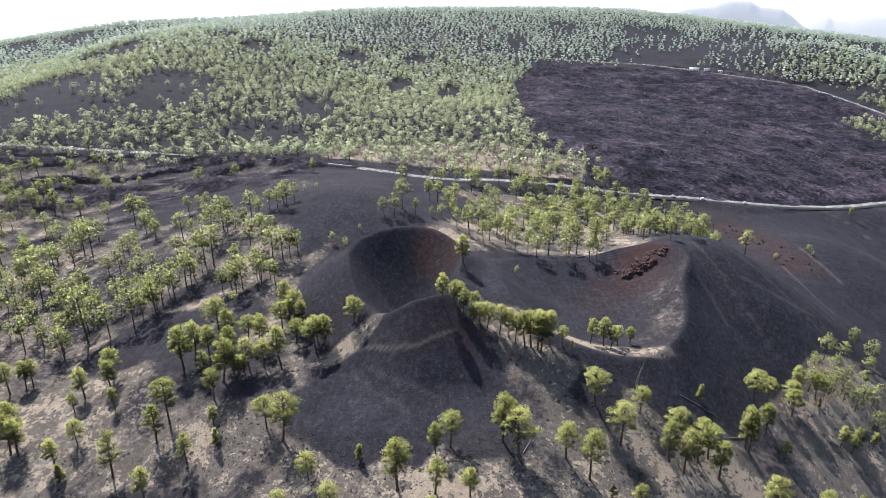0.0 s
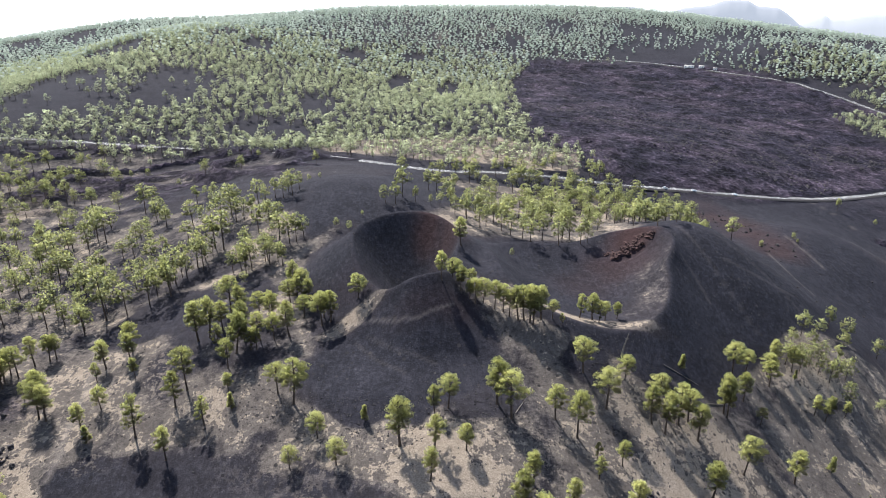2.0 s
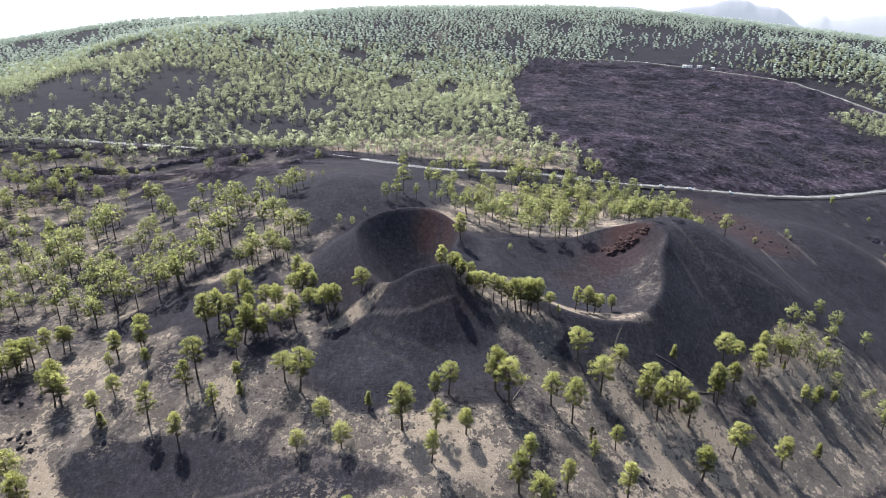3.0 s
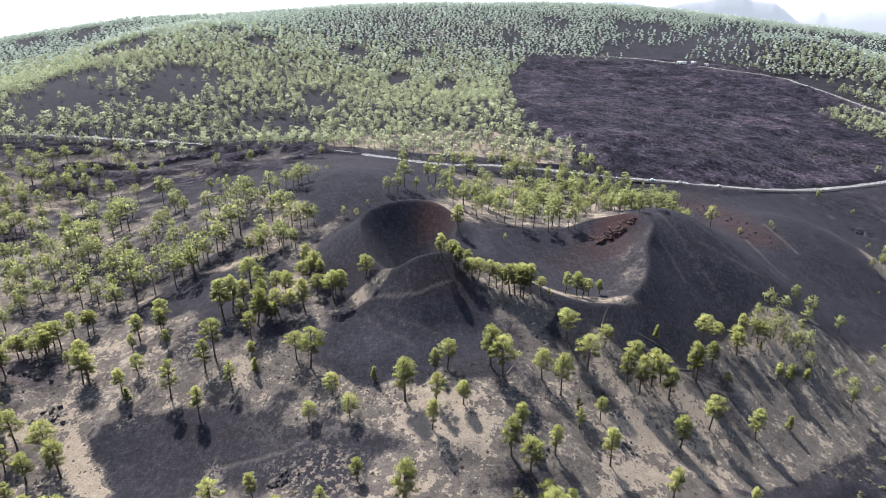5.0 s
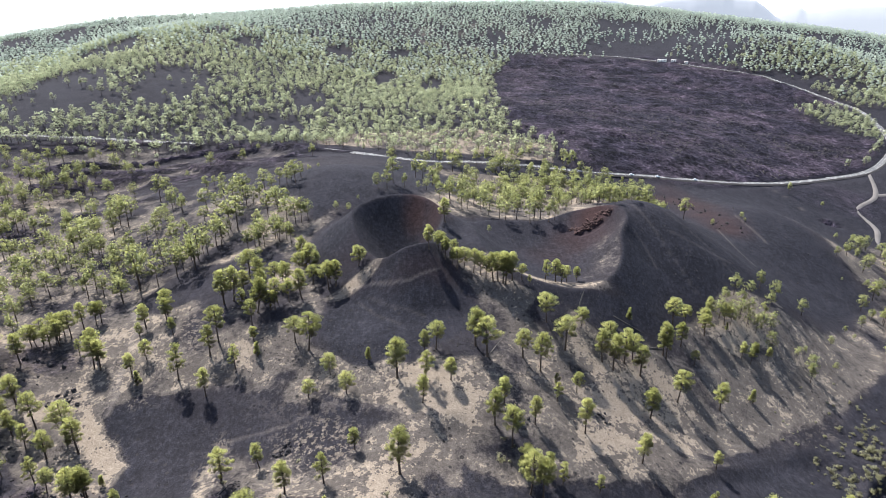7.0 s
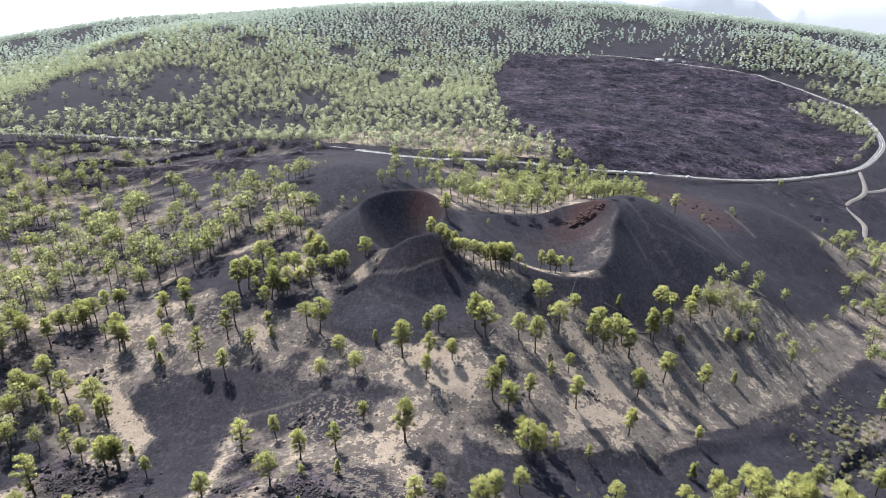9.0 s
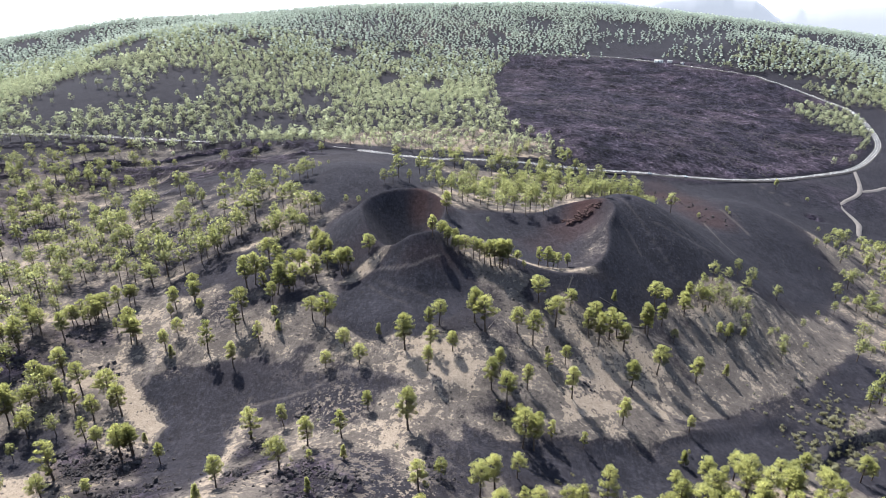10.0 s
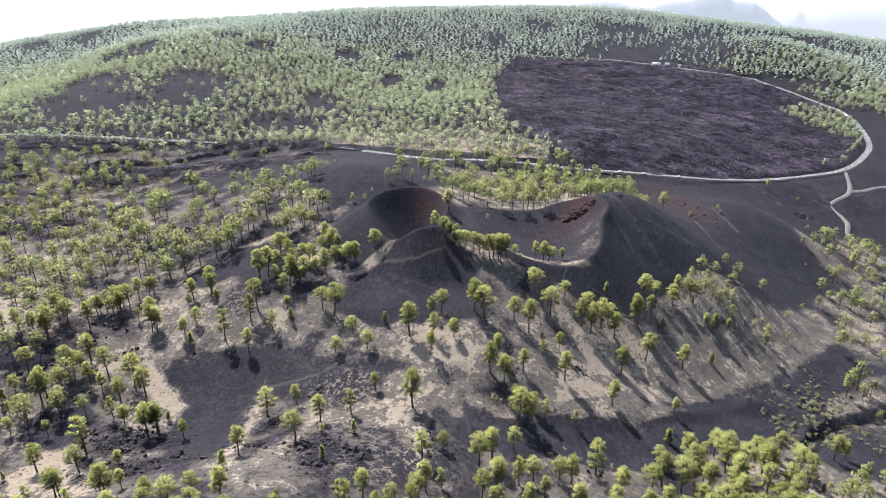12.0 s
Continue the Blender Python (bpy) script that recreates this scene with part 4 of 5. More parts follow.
CINDER_SHADE_FIELDS = [
    (0.97, [(-121, 141), (-101, 136), (-80, 121), (-79, 111), (-74, 75), (-82, 74), (-95, 98), (-107, 121), (-120, 135)]),
    # western slope, its shade painted as dark ground
    (0.9, [(-198, 150), (-176, 152), (-168, 139), (-174, 132), (-187, 130)]),
    # ravine: black cinder, with the shade of its banks painted in
    (0.9, [(9, 95), (26, 91), (52, 97), (72, 98), (97, 116), (131, 129), (178, 163), (230, 208), (245, 188), (207, 163), (171, 131), (122, 102), (82, 91), (46, 81), (25, 80), (11, 80)]),
    (1, [(-71, 282), (-64, 312), (-34, 393), (-2, 435), (6, 345), (-22, 253), (-46, 283), (-61, 263)]),
    # slope below the western ridge, its shade painted as dark ground
    (0.6, [(-113, 211), (-91, 227), (-75, 241), (-64, 215), (-82, 184), (-98, 188)]),
    (1, [(106, 259), (249, 445), (270, 338), (276, 282), (189, 233), (136, 217), (84, 190)]),
    (1, [(-43, 191), (-20, 186), (8, 185), (15, 157), (-3, 140), (-23, 144), (-43, 160)]),
    (0.75, [(84, 190), (136, 217), (187, 229), (132, 204), (93, 178), (75, 176)]),
]
# pale sand and litter lying over the foot of the cinder flank: amount, outline
TONGUES = [(0.9, [(56, 174), (77, 176), (98, 182), (121, 197), (139, 211), (166, 226), (176, 214), (156, 192), (133, 180), (113, 173), (84, 150), (57, 151)])]
# smooth drifts of grey ash: amount of pale grains, outline
ASH_FIELDS = [
    (0.40, [(118, 179), (141, 184), (166, 195), (213, 233), (251, 235), (217, 197), (171, 164), (133, 138), (110, 131), (97, 133), (92, 139), (116, 148), (112, 161)]),
    (0.17, [(-109, 133), (-88, 144), (-58, 139), (-40, 123), (-45, 113), (-72, 117), (-77, 102), (-77, 67), (-85, 71)]),
]
# flaking litter crusts on washed ash
CRUST = [
    (-25, 71, 30, 22, 0, 1.0), (-42, 107, 16, 16, 0, 0.7), (-77, 110, 8, 16, 20, 1.0), (-118, 170, 24, 22, 0, 0.7), (-164, 99, 24, 14, 0, 0.6), (-115, 125, 9, 22, -10, 0.8),
    (10, 128, 60, 12, -4, 0.45), (-140, 160, 40, 26, 0, 0.5), (-180, 250, 60, 50, 0, 0.45), (175, 145, 26, 18, 15, 0.5), (60, 100, 50, 12, 12, 0.4),
]
# black clinker showing through the ash
CLINKER = [
    (-215, 420, 46, 5, 14, 0.8), (-190, 395, 36, 4, 20, 0.8), (-250, 440, 50, 5, 6, 0.7), (-160, 430, 30, 4, -10, 0.7), (-230, 375, 34, 5, 18, 0.6), (-340, 420, 60, 8, 10, 0.7),
    (-290, 350, 40, 9, 0, 0.6), (-272, 313, 30, 14, 10, 0.8), (-160, 168, 20, 9, 0, 0.7), (-240, 400, 50, 10, 12, 0.6), (-185, 420, 40, 8, -8, 0.5), (-320, 370, 40, 14, 5, 0.7),
]
CLINKER += [
    (390, 500, 60, 30, 0, 0.4), (345, 446, 8, 5, 0, 1), (-42, 67, 8, 11, 2, 0.9), (-30, 61, 4, 7, 16, 0.9), (-119, 92, 17, 9, -7, 0.9), (-104, 69, 20, 10, -23, 0.8),
    (-179, 148, 20, 11, 9, 0.85), (-59, 75, 5, 17, -22, 0.9), (-40, 51, 4, 7, 13, 0.9), (-66, 91, 5, 7, -18, 0.9), (-130, 98, 6, 8, 2, 0.9), (85, 133, 6, 3, 12, 0.3),
]
CLINKER += [
    (-255, 300, 26, 12, 0, 0.8), (-210, 345, 40, 6, 20, 0.8), (-150, 400, 40, 5, 25, 0.8), (-120, 430, 36, 5, -15, 0.8), (-270, 400, 40, 7, 10, 0.8),
]
PATHS = [
    ([(123, 243), (133, 241), (145, 240), (157, 241)], 1.1, 0.09),
    ([(196, 341), (191, 303), (194, 282)], 1.3, 0.16),
    ([(219, 367), (220, 348), (224, 327)], 1.3, 0.16),
    ([(102, 237), (107, 230), (110, 219)], 1.1, 0.09),
    ([(313, 499), (323, 483), (327, 459)], 1.3, 0.16),
    ([(182, 418), (168, 411), (154, 404)], 1.3, 0.16),
    ([(-33, 188), (-25, 186), (-15, 180), (-8, 179), (-1, 182), (4, 185)], 0.7, 0.2),
    ([(-30, 180), (-22, 170), (-12, 162)], 0.7, 0.07), ([(-26, 181), (-16, 172), (-2, 165)], 0.7, 0.07),
    ([(17, 165), (27, 150), (32, 138)], 0.8, 0.22),
    ([(79, 172), (95, 168), (110, 168), (124, 172)], 0.9, 0.3),
    ([(108, 262), (118, 235), (128, 212)], 1.0, 0.07), ([(125, 262), (150, 240), (165, 215)], 1.0, 0.08),
    ([(-181, 256), (-156, 225), (-139, 207), (-128, 190), (-122, 160), (-120, 138)], 1.6, 0.35),
    ([(-90, 205), (-80, 225), (-66, 243), (-58, 262)], 1.4, 0.4),
    ([(-72, 120), (-50, 122), (-38, 128), (-12, 120)], 1.0, 0.12),
]
ground = build_ground()


# ---- roads, draped over the land ----
def part(name, me, parent, label=""):
    ob = new(name, me)
    ob.parent = parent
    if label:
        ob["label"] = label
    return ob


def ribbon(name, line, half, mat, lift, drop=1.2):
    """A strip along a line with sloping sides that sink into the ground."""
    p = line[:, :2]
    d = np.gradient(p, axis=0)
    d /= np.linalg.norm(d, axis=1)[:, None]
    s = np.stack([d[:, 1], -d[:, 0]], -1)
    z = relief(p[:, 0], p[:, 1])
    for _ in range(6):
        z = np.convolve(np.pad(z, 2, "edge"), np.ones(5) / 5, "valid")
    rows = []
    for off, dz in ((-half - 1.6, -drop), (-half, 0.0), (half, 0.0), (half + 1.6, -drop)):
        q = p + s * off
        rows.append(np.column_stack([q, z + lift + dz]))
    v = np.concatenate(rows)
    n = len(p)
    f = [(k * n + i, k * n + i + 1, (k + 1) * n + i + 1, (k + 1) * n + i) for k in range(3) for i in range(n - 1)]
    return mesh_of(name, v, f, mat), p, s, z + lift


def build_road():
    me, p, s, z = ribbon("road", ROAD, 3.2, GRIT, 0.55, 1.4)
    road = tagged(new("road", me), "grey asphalt road with gravel shoulders crossing the lava", "road", kind="structure")

    def strip(name, a, b, mat, up):
        v = np.concatenate([np.column_stack([p + s * a, z + up]), np.column_stack([p + s * b, z + up])])
        n = len(p)
        return part(name, mesh_of(name, v, [(i, i + 1, n + i + 1, n + i) for i in range(n - 1)], mat), road)
    strip("asphalt", -2.9, 2.9, ASPHALT, 0.02)
    strip("edge_line", -2.7, -2.6, LINE, 0.03)
    strip("edge_line", 2.6, 2.7, LINE, 0.03)
    strip("centre_line", -0.06, 0.06, LINE, 0.03)
    for k, line in TRACKS.items():
        me = ribbon("track", line, 1.2, TRACK, 0.7, 1.3)[0]
        tagged(new("track", me), "pale dusty dirt track branching off the road", "track", kind="structure")
    return p, s, z


ROAD_P, ROAD_S, ROAD_Z = build_road()


# ---- pines ----
def tube(path, radii, sides=5):
    """A tapered tube along points: vertices and quads."""
    path = np.asarray(path, float)
    d = np.gradient(path, axis=0)
    d /= np.linalg.norm(d, axis=1)[:, None] + 1e-9
    ref = np.where(np.abs(d[:, 2:3]) > 0.9, [[1.0, 0, 0]], [[0, 0, 1.0]])
    a = np.cross(d, ref)
    a /= np.linalg.norm(a, axis=1)[:, None] + 1e-9
    b = np.cross(d, a)
    ang = np.arange(sides) * 2 * math.pi / sides
    v = (path[:, None] + np.asarray(radii)[:, None, None] * (np.cos(ang)[None, :, None] * a[:, None] + np.sin(ang)[None, :, None] * b[:, None])).reshape(-1, 3)
    n = len(path)
    f = [(i * sides + j, i * sides + (j + 1) % sides, (i + 1) * sides + (j + 1) % sides, (i + 1) * sides + j) for i in range(n - 1) for j in range(sides)]
    return v, np.array(f)


def join(pieces):
    vs, fs, o = [], [], 0
    for v, f in pieces:
        vs.append(v)
        fs.append(np.asarray(f) + o)
        o += len(v)
    return np.concatenate(vs), np.concatenate(fs)


def tufts(rng, centres, sizes, per, length, width, up=0.62):
    """Needle tufts: slim triangles that spread from the heart of each clump. Vertices and triangles."""
    n = len(centres) * per
    c = np.repeat(np.asarray(centres, float), per, axis=0)
    r = np.repeat(np.asarray(sizes, float), per)
    d = rng.normal(size=(n, 3))
    d /= np.linalg.norm(d, axis=1)[:, None]
    d[:, 2] = d[:, 2] * 0.75 + 0.12
    at = c + d * (r * rng.uniform(0.35, 1.05, n) ** 0.6)[:, None] * [1.12, 1.12, 0.78]
    face = d + rng.normal(size=(n, 3)) * 0.35  # each tuft lies on the skin of its clump
    face /= np.linalg.norm(face, axis=1)[:, None]
    along = np.cross(face, rng.normal(size=(n, 3)))
    along /= np.linalg.norm(along, axis=1)[:, None] + 1e-9
    side = np.cross(face, along)
    along = along + d * 0.35
    L = (length * rng.uniform(0.6, 1.3, n))[:, None]
    w = (width * rng.uniform(0.7, 1.3, n))[:, None]
    v = np.stack([at - side * w, at + side * w, at + along * L], 1).reshape(-1, 3)
    # needles catch the light as one soft tuft: normals spread from the clump and from the crown
    heart = np.mean(centres, axis=0)
    ball = c - heart + d * r[:, None]
    ball = ball / (np.linalg.norm(ball, axis=1)[:, None] + 1e-9)
    soft = d * 0.55 + ball * 0.35 + face * 0.25 + [0, 0, up]
    soft = soft / np.linalg.norm(soft, axis=1)[:, None]
    return v, np.arange(n * 3).reshape(-1, 3), np.repeat(soft, 3, axis=0)


def needle_mesh(name, v, f, soft, mat):
    me = mesh_of(name, v, f, mat)
    at = me.attributes.new("custom_normal", "FLOAT_VECTOR", "POINT")
    at.data.foreach_set("vector", np.asarray(soft, np.float32).ravel())
    me.update()
    return me


def pine_form(rng, kind):
    """Trunk path, limbs, clump centres and clump sizes of a pine one metre high, by its habit."""
    lean = rng.normal(size=2) * 0.03
    curve = rng.normal(size=2) * 0.02
    hs = np.linspace(0, 0.97, 8)
    path = np.column_stack([lean[0] * hs + curve[0] * np.sin(hs * 3), lean[1] * hs + curve[1] * np.sin(hs * 3), hs])
    centres, sizes, limbs = [], [], []
    base, wide, count, size = {"umbrella": (0.42, 0.27, 34, 0.064), "tall": (0.34, 0.19, 34, 0.060), "open": (0.28, 0.22, 24, 0.056), "young": (0.14, 0.17, 22, 0.070), "broad": (0.28, 0.33, 42, 0.072), "wood": (0.27, 0.24, 32, 0.084)}[kind]
    heavy = rng.uniform(0, 6.28)  # the side on which the crown is fuller
    for i in range(count):
        u = ((i + rng.uniform(0.1, 0.9)) / count) ** (0.8 if kind != "young" else 1.0)
        h = base + (0.95 - base) * u
        if kind == "young":
            prof = 1.0 - 0.85 * u
        else:
            prof = math.sqrt(max(0.0, 1 - (0.97 * u) ** 2.3)) * (0.68 + 0.32 * min(1.0, u / 0.3))
        ang = i * 2.399 + rng.uniform(-0.6, 0.6)
        out = wide * prof * (rng.uniform(0.25, 1.0) ** (0.45 if kind != "open" else 0.7)) * (1.08 + 0.25 * math.cos(ang - heavy))
        core = np.array([np.interp(h, hs, path[:, 0]), np.interp(h, hs, path[:, 1]), h])
        tip = core + np.array([math.cos(ang) * out, math.sin(ang) * out, 0.05 * rng.uniform(-0.3, 1)])
        root = np.array([np.interp(h - 0.07, hs, path[:, 0]), np.interp(h - 0.07, hs, path[:, 1]), max(0.1, h - 0.07 - out * 0.2)])
        limbs.append((root, (root + tip) / 2 + [0, 0, -0.012], tip))
        centres.append(tip)
        sizes.append(size * rng.uniform(0.7, 1.4))
        if out > 0.7 * wide and kind != "young":
            centres.append((core * 0.4 + tip * 0.6) + rng.normal(size=3) * 0.02)
            sizes.append(size * rng.uniform(0.5, 0.9))
    centres.append(path[-1] + [0, 0, 0.0])
    sizes.append(size * 0.9)
    return path, limbs, centres, sizes


def pine_meshes(rng, kind, tall, per):
    path, limbs, centres, sizes = pine_form(rng, kind)
    girth = 0.017 + 0.0012 * tall
    bits = [tube(path * tall, np.linspace(girth * tall * 0.75, 0.012 * tall * 0.5, len(path)), 6)]
    flare = np.array([[0, 0, -0.06], [0, 0, 0.0], [0, 0, 0.03]]) * tall
    bits.append(tube(flare, [girth * tall * 1.3, girth * tall * 1.15, girth * tall * 0.7], 6))
    for a, b, c in limbs:
        bits.append(tube(np.array([a, b, c]) * tall, np.array([0.0065, 0.0045, 0.002]) * tall, 3))
    trunk = mesh_of("trunk", *join(bits), BARK)
    trunk.polygons.foreach_set("use_smooth", np.ones(len(trunk.polygons), bool))
    crown = needle_mesh("crown", *tufts(rng, np.array(centres) * tall, np.array(sizes) * tall, per, 0.40, 0.105), NEEDLES)
    return trunk, crown


rng = np.random.default_rng(7)
KINDS = {
    "umbrella": (13.0, 78, "tall Canary pine with a rounded umbrella crown and bare dark trunk"),
    "tall": (13.0, 78, "tall slender pine with a bare dark lower trunk"),
    "open": (12.0, 82, "sparse pine with an open airy crown on volcanic ash"),
    "broad": (12.0, 78, "broad bushy pine with full yellow-green crown"),
    "young": (6.0, 60, "young conical pine standing on dark cinder"),
}
PINES = {}
for kind, (tall, per, label) in KINDS.items():
    PINES[kind] = []
    for v in range(4 if kind != "young" else 3):
        top = tagged(new("pine_tree"), label, "pine tree", "scattered pines on the volcanic slopes")
        trunk, crown = pine_meshes(rng, kind, tall, per)
        part("trunk", trunk, top, "dark charred bark")
        part("crown", crown, top, "yellow-green needle clumps")
        PINES[kind].append([top, tall, False])


def plant(kind, v, x, y, h, turn):
    top, tall, used = PINES[kind][v % len(PINES[kind])]
    s = h / tall
    z = float(relief(np.array([x]), np.array([y]))[0]) - 0.1
    m = Matrix.Translation((x, y, z)) @ Matrix.Rotation(turn, 4, "Z") @ Matrix.Rotation(random.gauss(0, 0.025), 4, "X")
    if used:
        ob = copy_thing(top, m)
    else:
        ob = top
        ob.matrix_basis = m
        PINES[kind][v % len(PINES[kind])][2] = True
    return ob, s


NEAREST = set(sorted(ALL_PINES, key=lambda p: math.hypot(p[0], p[1] + 60))[:300])


def plant_groves():
    made = []
    for name, rows in GROVES.items():
        for i, (x, y, h) in enumerate(rows):
            if (x, y, h) not in NEAREST:
                continue
            h = min(h, 16.5)
            if h < 7.0:
                kind = "young" if random.random() < 0.75 else "open"
            elif h > 14.5:
                kind = random.choice(["tall", "tall", "umbrella", "open"])
            elif h < 10.5:
                kind = random.choice(["umbrella", "open", "tall", "tall", "broad"])
            else:
                kind = random.choice(["umbrella", "tall", "open", "tall", "umbrella"])
            made.append((*plant(kind, random.randrange(4), x, y, h, random.uniform(0, 6.28)), h))
    for ob, s, h in made:
        w = s * random.uniform(0.92, 1.15) if h < 14 else s * random.uniform(0.85, 1.08)
        ob.scale = (w, w, s)


plant_groves()


# ---- the woods: too many to count, in one mesh ----
def ground_z(x, y):
    return float(relief(np.array([x]), np.array([y]))[0])


def wood_mesh(name, sites, forms):
    """Many simple pines: crowns as one mesh, trunks as another. forms: (crown v, crown f, trunk v, trunk f), one metre high."""
    cv, cf, cn, tv, tf, co, to = [], [], [], [], [], 0, 0
    for x, y, z, h, a, w, k in sites:
        c, s = math.cos(a), math.sin(a)
        rot = np.array([[c, s, 0], [-s, c, 0], [0, 0, 1]]) * [[w * h], [w * h], [h]]
        v, f, soft, u, g = forms[k]
        cv.append(v @ rot + [x, y, z])
        cn.append(soft @ np.array([[c, s, 0], [-s, c, 0], [0, 0, 1]]))
        cf.append(f + co)
        co += len(v)
        tv.append(u @ rot + [x, y, z])
        tf.append(g + to)
        to += len(u)
    return (np.concatenate(cv), np.concatenate(cf), np.concatenate(cn)), (np.concatenate(tv), np.concatenate(tf))


def wood_forms(rng, clumps, per, length, width):
    forms = []
    for i in range(8):
        kind = ["wood", "wood", "tall", "umbrella"][i % 4]
        path, limbs, centres, sizes = pine_form(rng, kind)
        pick = rng.permutation(len(centres))[:clumps]
        v, f, soft = tufts(rng, np.array(centres)[pick], np.array(sizes)[pick] * 1.15, per, length, width, 0.66)
        u, g = tube(path[[0, 6]] - [[0, 0, 0.04], [0, 0, 0]], [0.02, 0.009], 3)
        forms.append((v, f, soft, u, g))
    return forms


def lump_forms(rng, lumps, count=8):
    """Distant pines: crowns of a few rough, rounded lumps on a stem, one metre high."""
    bm = bmesh.new()
    bmesh.ops.create_icosphere(bm, subdivisions=1, radius=1.0)
    ball = np.array([v.co[:] for v in bm.verts])
    tris = np.array([[v.index for v in f.verts] for f in bm.faces])
    bm.free()
    forms = []
    for _ in range(count):
        vs, fs, ns, lean = [], [], [], rng.normal(size=2) * 0.03
        tall = rng.uniform(0.30, 0.44)
        for j in range(lumps):
            u = j / max(1, lumps - 1)
            ang = j * 2.399 + rng.uniform(-0.5, 0.5)
            out = 0.19 * (1 - u ** 2.2) * rng.uniform(0.6, 1.15)
            c = np.array([math.cos(ang) * out + lean[0], math.sin(ang) * out + lean[1], tall + (0.87 - tall) * u])
            size = (0.145 - 0.035 * u) * rng.uniform(0.8, 1.2)
            rough = ball * rng.uniform(0.62, 1.28, (len(ball), 1)) * [1.05, 1.05, 0.85]
            vs.append(c + rough * size)
            fs.append(tris + j * len(ball))
            n = ball * 0.8 + (c - [0, 0, 0.6]) * 1.2 + [0, 0, 0.25] + rng.normal(size=ball.shape) * 0.35
            ns.append(n / np.linalg.norm(n, axis=1)[:, None])
        u, g = tube(np.array([[0, 0, -0.04], [lean[0], lean[1], 0.7]]), [0.02, 0.009], 3)
        forms.append((np.concatenate(vs), np.concatenate(fs), np.concatenate(ns), u, g))
    return forms


def scatter(rng, n, x0, x1, y0, y1, density, apart):
    """Places in a field of density, none closer than apart to another."""
    x, y = rng.uniform(x0, x1, n), rng.uniform(y0, y1, n)
    keep = rng.uniform(size=n) < density(x, y)
    x, y = x[keep], y[keep]
    taken, out = {}, []
    for px, py in zip(x, y):
        i, j = int(px // apart), int(py // apart)
        if any((px - qx) ** 2 + (py - qy) ** 2 < apart * apart for di in (-1, 0, 1) for dj in (-1, 0, 1) for qx, qy in taken.get((i + di, j + dj), ())):
            continue
        taken.setdefault((i, j), []).append((px, py))
        out.append((px, py))
    return np.array(out)


# thickets between the craters and the road and down the western flank: x, y, half length, half width, turn, density
THICKETS = [
    (70, 355, 85, 42, -8, 0.55), (30, 320, 35, 22, -20, 0.5), (95, 410, 60, 30, 0, 0.6), (140, 372, 30, 26, 0, 0.6), (60, 440, 70, 16, 0, 0.5), (120, 448, 40, 10, 0, 0.6), (-205, 300, 70, 48, 0, 0.3), (-175, 245, 55, 42, 0, 0.36),
    (-340, 400, 100, 60, 10, 0.45), (-215, 180, 50, 55, 0, 0.8), (-240, 440, 90, 40, 0, 0.05), (-180, 110, 42, 50, 0, 0.62),
    (275, 190, 45, 60, 20, 0.12), (165, 85, 45, 14, 12, 0.7),
]
THICKETS += [
    (351, 362, 34, 34, 0, 0.6), (293, 264, 26, 22, 0, 0.5), (301, 307, 24, 20, 0, 0.3), (263, 218, 14, 14, 0, 0.5),
    (-330, 290, 60, 90, 0, 0.75), (160, 440, 18, 8, 0, 0.6), (400, 300, 60, 60, 0, 0.3),
]


def thicket_at(x, y):
    d = np.zeros(np.shape(x))
    for cx, cy, rx, ry, tr, a in THICKETS:
        d = np.maximum(d, a * spot(x, y, cx, cy, rx, ry, tr, 0.4))
    for c in CRATERS.values():
        r, rr, _ = rim(c, x, y)
        d = d * smooth(rr + 6, rr + 14, r)
    d = d * (1 - near_line(x, y, ROAD[::3], 12.0)) * (1 - lava_at(x, y) * (y > 470))
    for px, py, h in ALL_PINES:
        d = np.where((x - px) ** 2 + (y - py) ** 2 < 12.0, 0, d)
    return d


